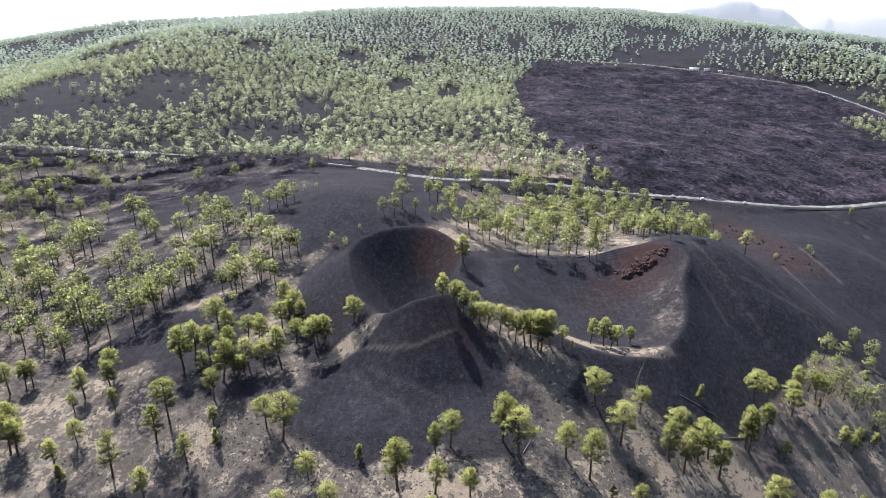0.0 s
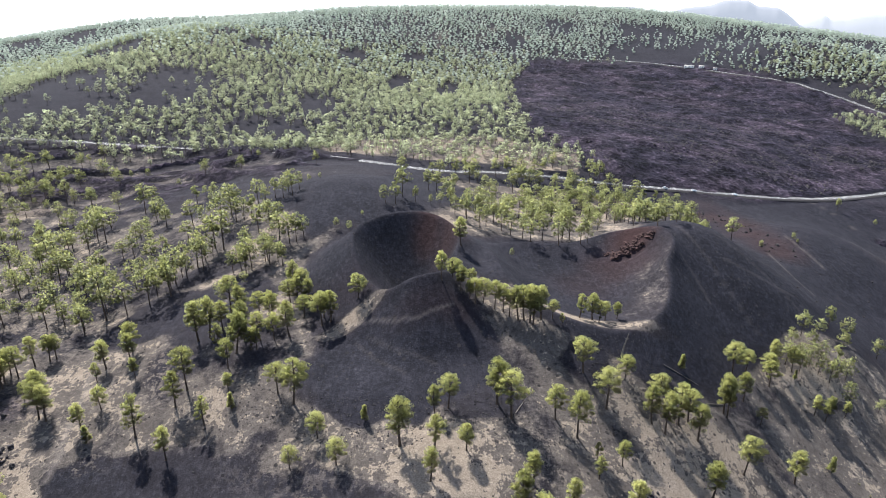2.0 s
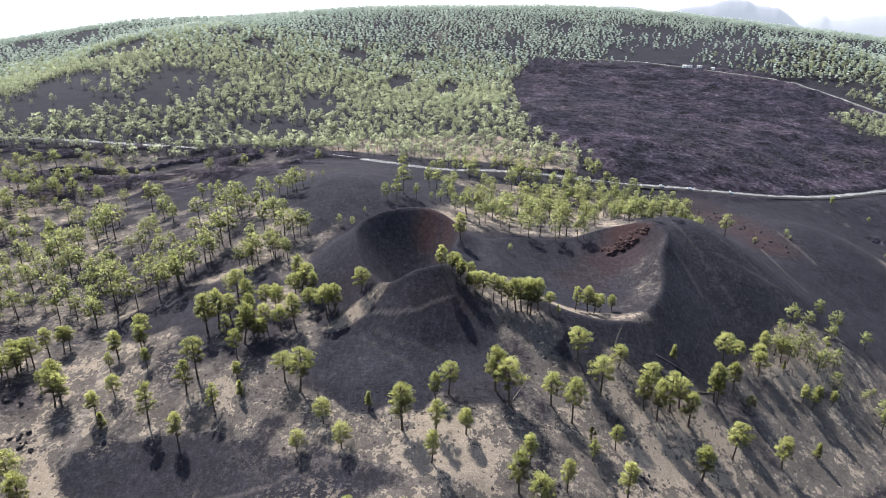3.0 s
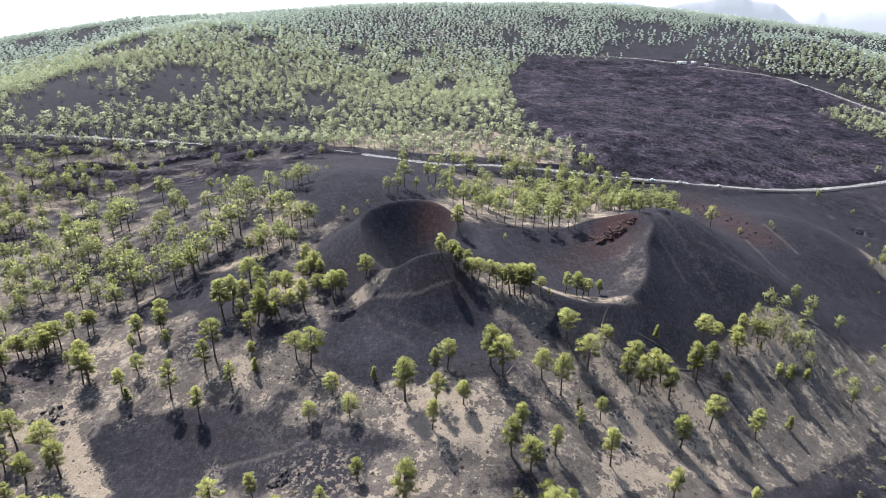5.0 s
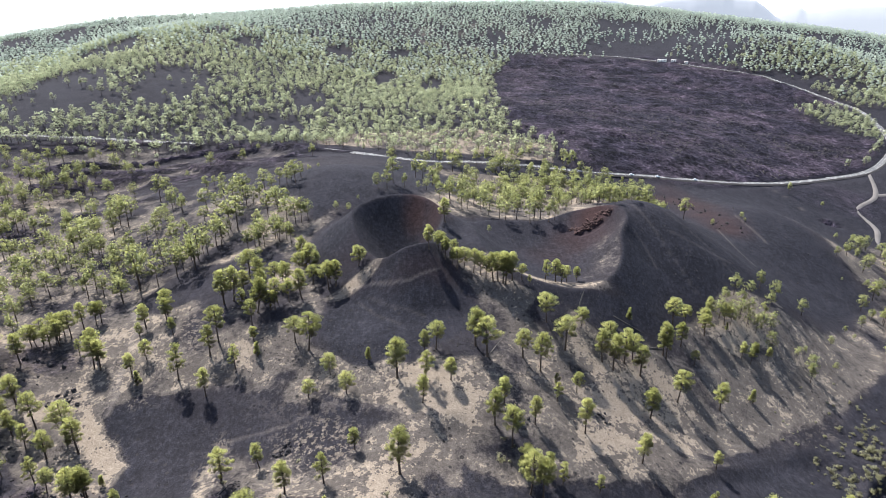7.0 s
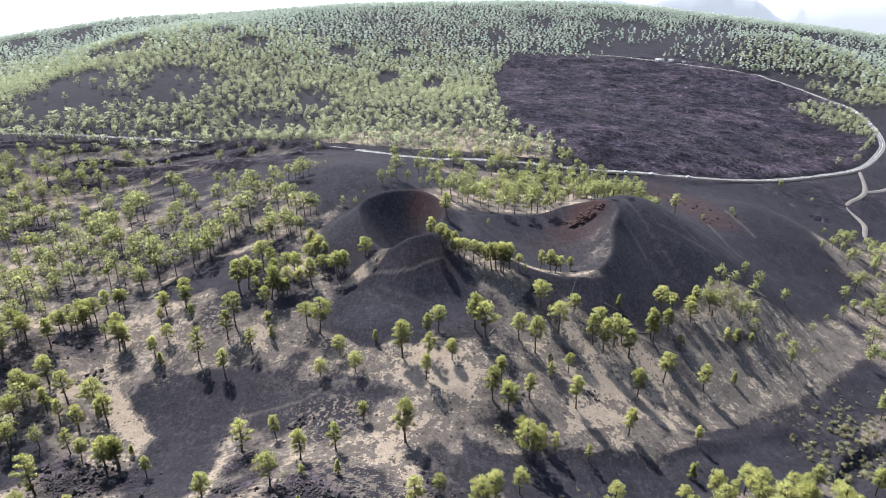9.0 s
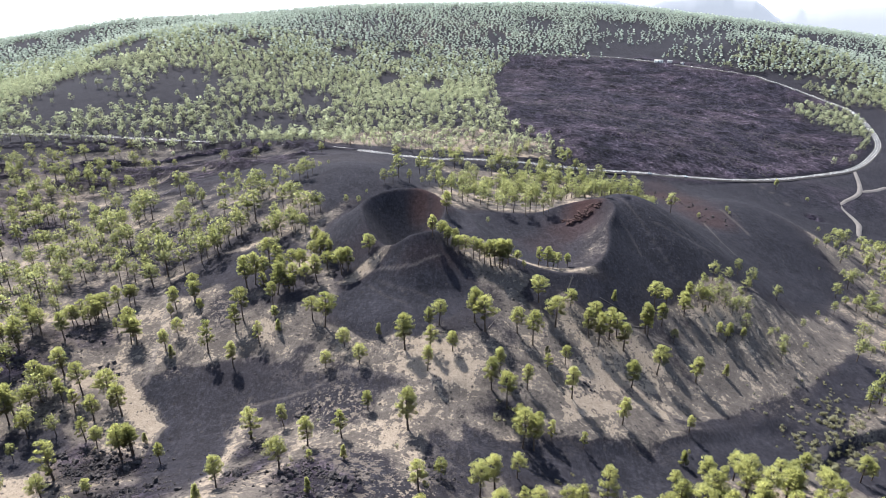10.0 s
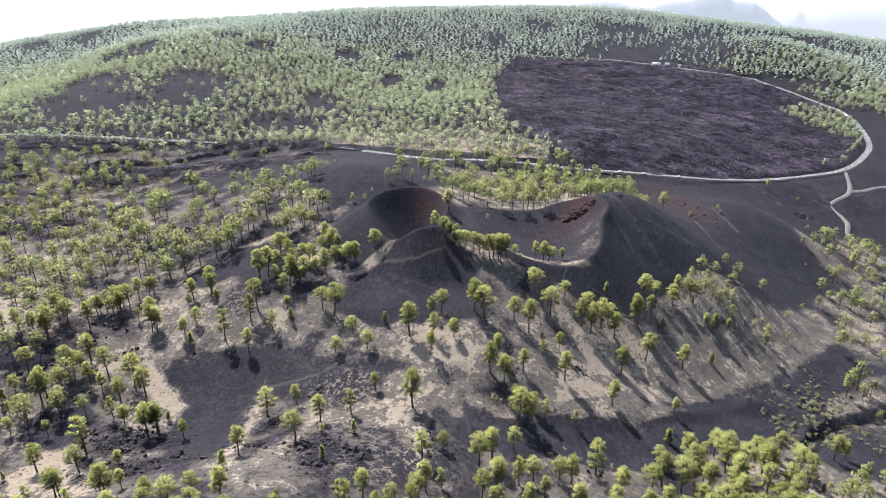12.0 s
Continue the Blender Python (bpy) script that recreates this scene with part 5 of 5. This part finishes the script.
def plant_woods():
    r = np.random.default_rng(21)
    near = scatter(r, 14000, -420, 720, 60, 900, lambda x, y: thicket_at(x, y) * 0.8, 6.5)
    mid = scatter(r, 66000, -900, 760, 455, 1150, lambda x, y: wood_at(x, y) * (1 - near_line(x, y, ROAD[::3], 12.0)) * (1 - smooth(850, 1150, y)), 6.5)
    far = scatter(r, 170000, -1700, 1900, 800, 2150, lambda x, y: wood_at(x, y) * (1 - near_line(x, y, ROAD[::3], 12.0)) * (np.abs(x) < 0.8 * y + 150) * smooth(820, 1120, y), 7.4)
    forms = wood_forms(r, 30, 14, 0.044, 0.027)
    small = wood_forms(r, 24, 5, 0.062, 0.042)
    tiny = lump_forms(r, 3)

    def sites(p, kinds, lo, hi):
        z = relief(p[:, 0], p[:, 1])
        return [(x, y, zz, r.uniform(lo, hi) * (0.7 if r.uniform() < 0.2 else 1.0), r.uniform(0, 6.28), r.uniform(1.08, 1.4), int(r.integers(len(kinds)))) for (x, y), zz in zip(p, z)]
    for name, pts, kinds, lo, hi, lab in (("pine_thicket", near, forms, 10.0, 15.5, "scattered pines and saplings on ash slopes"),
                                          ("pine_wood", mid, small, 8.5, 13.2, "open pine wood on dark lava ground"),
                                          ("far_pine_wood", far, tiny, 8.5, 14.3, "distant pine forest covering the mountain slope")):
        rows = sites(pts, kinds, lo, hi)
        if name == "pine_thicket":
            rows += [(x, y, ground_z(x, y), h, r.uniform(0, 6.28), r.uniform(0.95, 1.15), int(r.integers(len(kinds)))) for x, y, h in ALL_PINES if (x, y, h) not in NEAREST]
        (v, f, soft), (u, g) = wood_mesh(name, rows, kinds)
        top = tagged(new(name), lab, "pine wood", kind="stuff")
        # farther woods take needle colours with haze painted in
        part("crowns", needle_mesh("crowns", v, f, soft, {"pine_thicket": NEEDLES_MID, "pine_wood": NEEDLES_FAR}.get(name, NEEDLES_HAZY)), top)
        part("trunks", mesh_of("trunks", u, g, BARK), top)


plant_woods()


# ---- far mountains, their haze put in as a glow of the surface ----
def haze_glow_material(name, colour, glow):
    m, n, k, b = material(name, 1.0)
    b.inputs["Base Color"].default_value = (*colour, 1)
    # emission stands for the bright haze in front of the range
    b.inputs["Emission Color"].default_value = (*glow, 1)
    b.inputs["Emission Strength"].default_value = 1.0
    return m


def far_mountain(name, line, dist, depth, mat, label):
    """A range far off: (bearing to the right in degrees, height) rows."""
    a = np.linspace(line[0][0], line[-1][0], 160)
    h = np.interp(a, [p[0] for p in line], [p[1] for p in line])
    h = h + 5 * grainy(a * 60, a * 0, 60, 5, 61) + 3 * np.abs(grainy(a * 60, a * 0, 14, 3, 63))
    rows = []
    for k in range(7):
        f = k / 6
        d = dist + depth * f
        zz = -520 + (h + 520) * np.sin(math.pi * 0.5 * min(1, f * 1.25)) ** 0.8 + (0 if k in (0, 6) else 1) * 7 * grainy(a * 90, a * 0 + 40 * k, 90, 2, 62)
        rows.append(np.column_stack([d * np.sin(np.radians(a)), d * np.cos(np.radians(a)), zz if f < 0.8 else h]))
    v = np.concatenate(rows)
    n = len(a)
    f = [(k * n + i, k * n + i + 1, (k + 1) * n + i + 1, (k + 1) * n + i) for k in range(6) for i in range(n - 1)]
    me = mesh_of(name, v, f, mat)
    me.polygons.foreach_set("use_smooth", np.ones(len(me.polygons), bool))
    return tagged(new(name, me), label, "mountain", kind="structure")


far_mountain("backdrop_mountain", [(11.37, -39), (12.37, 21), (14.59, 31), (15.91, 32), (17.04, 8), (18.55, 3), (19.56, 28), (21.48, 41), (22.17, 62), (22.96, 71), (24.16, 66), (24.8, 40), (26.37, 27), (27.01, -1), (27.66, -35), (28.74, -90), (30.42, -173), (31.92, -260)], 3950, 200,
             haze_glow_material("hazy_mountain", (0.06, 0.06, 0.065), (0.145, 0.162, 0.192)), "pale blue mountain ridge in the haze")
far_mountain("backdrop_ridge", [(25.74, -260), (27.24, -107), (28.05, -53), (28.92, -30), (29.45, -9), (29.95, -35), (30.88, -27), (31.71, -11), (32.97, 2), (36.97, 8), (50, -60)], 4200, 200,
             haze_glow_material("hazy_ridge", (0.06, 0.06, 0.065), (0.19, 0.207, 0.237)), "faint far mountain ridge fading into haze")


# ---- loose rock ----
def rock_mesh(rng, name, detail, mat=LAVA_ROCK):
    bm = bmesh.new()
    bmesh.ops.create_icosphere(bm, subdivisions=detail, radius=1.0)
    stretch = rng.uniform(0.7, 1.3, 3)
    off = Vector(rng.uniform(-50, 50, 3))
    for v in bm.verts:
        k = 1 + 0.55 * noise.noise(v.co * 1.5 + off) + 0.55 * noise.noise(v.co * 3.4 + off)
        v.co = Vector((v.co.x * stretch[0], v.co.y * stretch[1], v.co.z * stretch[2] * 0.8)) * k
    me = bpy.data.meshes.new(name)
    bm.to_mesh(me)
    bm.free()
    me.materials.append(mat)
    return me


# black lava outcrops: x, y, spread, how many, size
OUTCROPS = [
    (190, 417, 13, 5, 1.3), (199, 411, 13, 5, 1.3), (203, 395, 13, 5, 1.3), (202, 374, 13, 5, 1.3), (205, 357, 13, 5, 1.3), (204, 343, 13, 5, 1.3),
    (-42, 66, 9, 30, 1.4), (-30, 61, 6, 14, 1.5), (-119, 92, 13, 44, 1.6), (-103, 70, 16, 30, 1.5), (-62, 70, 8, 14, 1.5), (-40, 50, 6, 14, 1.3),
    (-60, 91, 5, 14, 1.1), (-48, 112, 5, 10, 1.1), (-135, 98, 5, 12, 1.4), (-151, 118, 6, 12, 1), (-2, 73, 7, 14, 1.1), (64, 128, 4, 5, 1.2),
    (55, 71, 6, 10, 1.1), (29, 116, 5, 6, 0.9), (-141, 145, 7, 12, 1.2), (-178, 146, 16, 20, 1.7), (-160, 168, 12, 12, 1.5), (-270, 313, 18, 16, 1.8),
    (57, 150, 3, 4, 1.4),
]


def scatter_rocks():
    r = np.random.default_rng(5)
    kinds = [rock_mesh(r, "lava_rock", 2) for _ in range(6)]
    for cx, cy, sp, count, size in OUTCROPS:
        for _ in range(count):
            x, y = cx + r.normal() * sp * 0.5, cy + r.normal() * sp * 0.4
            s = size * r.uniform(0.3, 0.85)
            ob = tagged(new("lava_rock", kinds[r.integers(6)]), "rough black lava rock lying on the ash", "rock", "black lava blocks on the slopes")
            ob.matrix_basis = Matrix.Translation((x, y, ground_z(x, y) + 0.2 * s)) @ Euler(r.uniform(0, 6.28, 3)).to_matrix().to_4x4() @ Matrix.Diagonal((s, s, s, 1))
    # the red scarp below the crest of the eastern crater
    kinds = [rock_mesh(r, "scarp_rock", 3, RED_ROCK) for _ in range(4)]
    for i in range(20):
        u = i / 19
        x, y, s = 75 + 20 * u + r.normal() * 0.5, 252.6 + 2.5 * u + r.uniform(-2.6, 2.6), r.uniform(1.0, 2.1)
        ob = tagged(new("scarp_rock", kinds[i % 4]), "dark red oxidised lava rock jutting from the crater wall", "rock", "red blocks of the crater scarp")
        ob.matrix_basis = Matrix.Translation((x, y, ground_z(x, y) - 0.5 * s)) @ Euler((r.normal() * 0.2, r.normal() * 0.2, r.uniform(0, 6.28))).to_matrix().to_4x4() @ Matrix.Diagonal((1.3 * s, s, 0.75 * s, 1))
    # small stones, far too many to count
    tet = np.array([[1, 0, -0.3], [-0.5, 0.87, -0.3], [-0.5, -0.87, -0.3], [0.1, 0.1, 0.8]])
    fac = np.array([[0, 1, 3], [1, 2, 3], [2, 0, 3], [0, 2, 1]])
    fields = [(130, 232, 22, 26, 700, 0.4), (160, 290, 40, 40, 700, 0.5), (190, 350, 50, 40, 500, 0.7), (-20, 172, 14, 8, 200, 0.3), (40, 178, 22, 8, 400, 0.4), (215, 400, 14, 30, 300, 0.9), (-119, 92, 10, 6, 700, 0.9), (-104, 69, 12, 6, 500, 0.9), (-42, 66, 6, 7, 260, 0.9), (-30, 61, 4, 5, 120, 0.9), (-62, 72, 5, 10, 200, 0.85), (-40, 50, 5, 5, 120, 0.9), (-179, 148, 14, 8, 350, 0.9), (-66, 91, 4, 5, 90, 0.8), (-130, 98, 5, 6, 120, 0.9), (-255, 300, 20, 10, 300, 1.0), (-2, 73, 6, 6, 120, 0.7),
              (-35, 147, 16, 5, 500, 0.45), (-10, 140, 22, 5, 700, 0.5), (16, 148, 16, 6, 800, 0.45), (45, 140, 26, 8, 600, 0.4), (60, 172, 14, 5, 350, 0.5), (85, 165, 16, 5, 300, 0.4),
              (-58, 160, 10, 8, 350, 0.45), (-45, 205, 8, 10, 200, 0.4), (-62, 222, 12, 12, 400, 0.5), (-45, 85, 26, 14, 900, 0.38), (-115, 84, 26, 16, 900, 0.42), (0, 90, 26, 14, 500, 0.35),
              (-150, 160, 36, 26, 900, 0.5), (70, 118, 26, 12, 500, 0.4), (170, 140, 22, 14, 500, 0.35), (50, 70, 26, 8, 500, 0.4), (-170, 290, 60, 50, 900, 0.7), (120, 195, 14, 8, 150, 0.4), (-90, 190, 20, 20, 400, 0.4)]
    vs, fs, o = [], [], 0
    for cx, cy, sx, sy, count, size in fields:
        count = int(count * 1.4)
        x, y = r.normal(cx, sx, count), r.normal(cy, sy, count)
        z = relief(x, y)
        s = size * (0.2 + 0.9 * r.uniform(0, 1, count) ** 3)
        a = r.uniform(0, 6.28, count)
        c, d = np.cos(a), np.sin(a)
        v = tet[None] * (s[:, None, None] * r.uniform(0.6, 1.3, (count, 4, 3)))
        q = np.stack([v[..., 0] * c[:, None] - v[..., 1] * d[:, None] + x[:, None], v[..., 0] * d[:, None] + v[..., 1] * c[:, None] + y[:, None], v[..., 2] + z[:, None] + 0.1 * s[:, None]], -1)
        vs.append(q.reshape(-1, 3))
        fs.append((fac[None] + 4 * np.arange(count)[:, None, None]).reshape(-1, 3) + o)
        o += 4 * count
    # blocks heaped over the clinker flow
    x, y = r.uniform(90, 600, 32000), r.uniform(470, 1120, 32000)
    keep = r.uniform(size=32000) < lava_at(x, y) * np.clip(1.1 - (y - 470) / 600, 0.15, 1) * smooth(-0.25, 0.35, grainy(x, y, 45, 3, 71))
    x, y = x[keep], y[keep]
    count = len(x)
    s = 0.45 + 1.7 * r.uniform(0, 1, count) ** 4
    v = tet[None] * (s[:, None, None] * r.uniform(0.6, 1.3, (count, 4, 3)))
    vs.append((v + np.stack([x, y, relief(x, y)], -1)[:, None]).reshape(-1, 3))
    fs.append((fac[None] + 4 * np.arange(count)[:, None, None]).reshape(-1, 3) + o)
    tagged(new("loose_stones", mesh_of("loose_stones", np.concatenate(vs), np.concatenate(fs), LAVA_ROCK)), "dark loose cinder stones strewn over the slopes", "stones", kind="stuff")


scatter_rocks()


# ---- broom shrubs ----
def plant_shrubs():
    r = np.random.default_rng(9)
    kinds = []
    for _ in range(4):
        c = r.normal(size=(9, 3)) * [0.55, 0.55, 0.25] + [0, 0, 0.55]
        v, f, soft = tufts(r, c, r.uniform(0.3, 0.5, 9), 26, 0.34, 0.06)
        stems = join([tube([[0, 0, -0.15], list(q * [0.5, 0.5, 0.5]), list(q)], [0.05, 0.035, 0.015], 3) for q in c])
        kinds.append((needle_mesh("foliage", v, f, soft, SHRUB), mesh_of("stems", *stems, BARK)))

    def shrub(x, y, s):
        top = tagged(new("broom_shrub"), "low pale yellow-green broom shrub on dark ash", "shrub", "broom shrubs on the ash slopes")
        f, g = kinds[r.integers(4)]
        part("foliage", f, top)
        part("stems", g, top)
        top.matrix_basis = Matrix.Translation((x, y, ground_z(x, y))) @ Matrix.Rotation(r.uniform(0, 6.28), 4, "Z") @ Matrix.Diagonal((s, s, s * r.uniform(0.8, 1.1), 1))
    for cx, cy, sx, sy, count, lo, hi in ((166, 128, 9, 8, 60, 0.9, 1.8), (188, 148, 11, 8, 66, 0.8, 1.7), (195, 172, 12, 10, 24, 0.5, 1.1), (160, 150, 18, 16, 24, 0.35, 0.8), (200, 130, 12, 8, 22, 0.6, 1.4),
                                          (28, 103, 5, 4, 6, 0.8, 1.3), (62, 78, 10, 3, 10, 0.7, 1.3), (-45, 90, 14, 10, 8, 0.6, 1.0), (-90, 95, 30, 30, 6, 0.5, 0.9), (110, 82, 14, 5, 10, 0.8, 1.4)):
        for _ in range(count):
            shrub(r.normal(cx, sx), r.normal(cy, sy), r.uniform(lo, hi))


plant_shrubs()


# ---- dead wood ----
def dead_wood():
    r = np.random.default_rng(3)
    z = ground_z(62, 175)
    path = np.array([[0, 0, -0.3], [0.5, 0.3, 3.0], [1.2, 0.4, 6.0], [1.9, 0.7, 8.5]])
    bits = [tube(path, [0.32, 0.25, 0.17, 0.05], 6)] + [tube([path[2], path[2] + d * 0.6, path[2] + d], [0.08, 0.06, 0.02], 4) for d in (np.array([1.2, 0.2, 0.8]), np.array([-0.9, 0.5, 1.1]), np.array([0.2, -1.0, 1.4]))]
    ob = tagged(new("dead_tree", mesh_of("dead_tree", *join(bits), DEAD)), "bleached dead pine snag leaning on the slope", "dead tree")
    ob.location = (62, 175, z)
    for x, y, a, L in ((84, 176, -8, 13), (96, 171, 20, 9), (25, 150, 62, 11), (60, 148, 35, 7), (-65, 96, 70, 6)):
        n = 7
        t = np.linspace(-L / 2, L / 2, n)
        px, py = x + t * math.cos(radians(a)), y + t * math.sin(radians(a))
        pz = relief(px, py) + 0.16
        p = np.column_stack([px, py, pz]) - [x, y, 0]
        ob = tagged(new("fallen_log", mesh_of("fallen_log", *tube(p, np.linspace(0.16, 0.06, n), 6), DEAD)), "grey fallen pine log on the cinder slope", "log", "fallen logs")
        ob.location = (x, y, 0)


dead_wood()


# ---- cars on the road ----
def boxy(sections, mat, name):
    """A body skinned through cross sections: (x, half width, bottom z, top z) from tail to nose, with rounded shoulders."""
    vs, fs = [], []
    for x, w, lo, hi in sections:
        h = hi - lo
        vs += [(x, -w * 0.92, lo), (x, -w, lo + h * 0.35), (x, -w * 0.97, lo + h * 0.75), (x, -w * 0.8, hi), (x, w * 0.8, hi), (x, w * 0.97, lo + h * 0.75), (x, w, lo + h * 0.35), (x, w * 0.92, lo)]
    n = len(sections)
    for i in range(n - 1):
        for j in range(8):
            fs.append((i * 8 + j, i * 8 + (j + 1) % 8, (i + 1) * 8 + (j + 1) % 8, (i + 1) * 8 + j))
    for i in (0, n - 1):
        fs += [(i * 8 + 0, i * 8 + 1, i * 8 + 6, i * 8 + 7), (i * 8 + 1, i * 8 + 2, i * 8 + 5, i * 8 + 6), (i * 8 + 2, i * 8 + 3, i * 8 + 4, i * 8 + 5)]
    return mesh_of(name, vs, fs, mat)


def ring(r0, r1, w, mat, name, n=14):
    a = np.arange(n) * 2 * math.pi / n
    rows = [np.column_stack([r * np.cos(a), np.full(n, y), r * np.sin(a)]) for r, y in ((r0, -w), (r1, -w), (r1, w), (r0, w))]
    fs = [(k * n + j, k * n + (j + 1) % n, ((k + 1) % 4) * n + (j + 1) % n, ((k + 1) % 4) * n + j) for k in range(4) for j in range(n)]
    return mesh_of(name, np.concatenate(rows), fs, mat)


def build_car():
    car = tagged(new("car"), "white hatchback car driving on the asphalt road", "car", "white cars on the road")
    part("body", boxy([(-2.05, 0.78, 0.38, 0.80), (-1.95, 0.86, 0.25, 0.98), (-0.9, 0.88, 0.22, 1.0), (0.8, 0.88, 0.22, 0.98), (1.75, 0.84, 0.25, 0.82), (2.08, 0.70, 0.36, 0.62)], CAR_WHITE, "body"), car, "white painted body")
    part("windows", boxy([(-1.9, 0.74, 0.96, 1.05), (-1.45, 0.73, 0.95, 1.40), (0.15, 0.72, 0.95, 1.42), (1.0, 0.76, 0.93, 1.0)], CAR_GLASS, "windows"), car, "dark tinted glass")
    part("roof", boxy([(-1.42, 0.70, 1.37, 1.45), (-0.6, 0.72, 1.40, 1.49), (0.18, 0.68, 1.38, 1.46)], CAR_WHITE, "roof"), car)
    tyre, rim_me = ring(0.19, 0.32, 0.10, TYRE, "tyre"), ring(0.02, 0.19, 0.08, HUB, "rim")
    for x in (-1.3, 1.32):
        for y in (-0.8, 0.8):
            w = part("wheel", tyre, car, "black rubber tyre")
            w.location = (x, y, 0.32)
            part("rim", rim_me, w, "silver metal rim")
    for y in (-0.62, 0.62):
        part("headlight", boxy([(1.95, 0.13, 0.58, 0.70), (2.07, 0.10, 0.56, 0.66)], LAMP_GLASS, "headlight"), car).location = (0, y, 0)
        part("tail_lamp", boxy([(-2.07, 0.11, 0.70, 0.86), (-1.98, 0.12, 0.70, 0.88)], TAIL, "tail_lamp"), car).location = (0, y, 0)
    return car


def place_cars():
    car = build_car()
    spots = [(CAR_AT[0], 1), (CAR_AT[1], 1), (CAR_AT[2], 1), (CAR_AT[3], -1), (CAR_AT[4], -1)]
    for i, ((x, y), way) in enumerate(spots):
        k = int(np.argmin(np.hypot(ROAD_P[:, 0] - x, ROAD_P[:, 1] - y)))
        d = np.array([-ROAD_S[k][1], ROAD_S[k][0]]) * way
        p = ROAD_P[k] + np.array([d[1], -d[0]]) * 1.5
        slope = (ROAD_Z[min(k + 1, len(ROAD_Z) - 1)] - ROAD_Z[k - 1]) / 12.0 * way
        m = Matrix.Translation((p[0], p[1], ROAD_Z[k] + 0.03)) @ Matrix.Rotation(math.atan2(d[1], d[0]), 4, "Z") @ Matrix.Rotation(-math.atan(slope), 4, "Y")
        if i == 0:
            car.matrix_basis = m
        else:
            copy_thing(car, m)


CAR_AT = [(172, 468), (198, 470), (232, 474), (595, 798), (589, 777)]
place_cars()


# ---- low white buildings at the top of the lava field ----
def block(x0, x1, y0, y1, z0, z1, mat, name):
    v = [(x, y, z) for z in (z0, z1) for y in (y0, y1) for x in (x0, x1)]
    return mesh_of(name, v, [(0, 2, 3, 1), (4, 5, 7, 6), (0, 1, 5, 4), (2, 6, 7, 3), (0, 4, 6, 2), (1, 3, 7, 5)], mat)


def low_building(x, y, turn, long, deep, high):
    top = tagged(new("low_building"), "low whitewashed building with flat roof beside the road", "building", "white buildings by the upper road")
    part("wall", block(-long / 2, long / 2, -deep / 2, deep / 2, -2.0, high, WHITEWASH, "wall"), top)
    part("roof", block(-long / 2 - 0.4, long / 2 + 0.4, -deep / 2 - 0.4, deep / 2 + 0.4, high + 0.004, high + 0.35, ROOF, "roof"), top)
    n = max(2, int(long / 4))
    for i in range(n):
        u = -long / 2 + (i + 0.5) * long / n
        if i == n // 2:
            part("door", block(u - 0.6, u + 0.6, -deep / 2 - 0.06, -deep / 2 + 0.1, 0, 2.1, PANE, "door"), top)
        else:
            w = part("window", block(u - 0.75, u + 0.75, -deep / 2 - 0.05, -deep / 2 + 0.1, 0.9, 2.1, PANE, "window"), top)
            part("sill", block(u - 0.85, u + 0.85, -deep / 2 - 0.16, -deep / 2 - 0.055, 0.8, 0.89, WHITEWASH, "sill"), w)
    top.matrix_basis = pose(x, y, ground_z(x, y) + 0.2, 0, 0, turn)


for row in ((404, 1066, -22, 15, 6, 3.0), (421, 1058, -22, 8, 5, 2.6), (440, 1050, -22, 6, 4, 2.4)):
    low_building(*row)
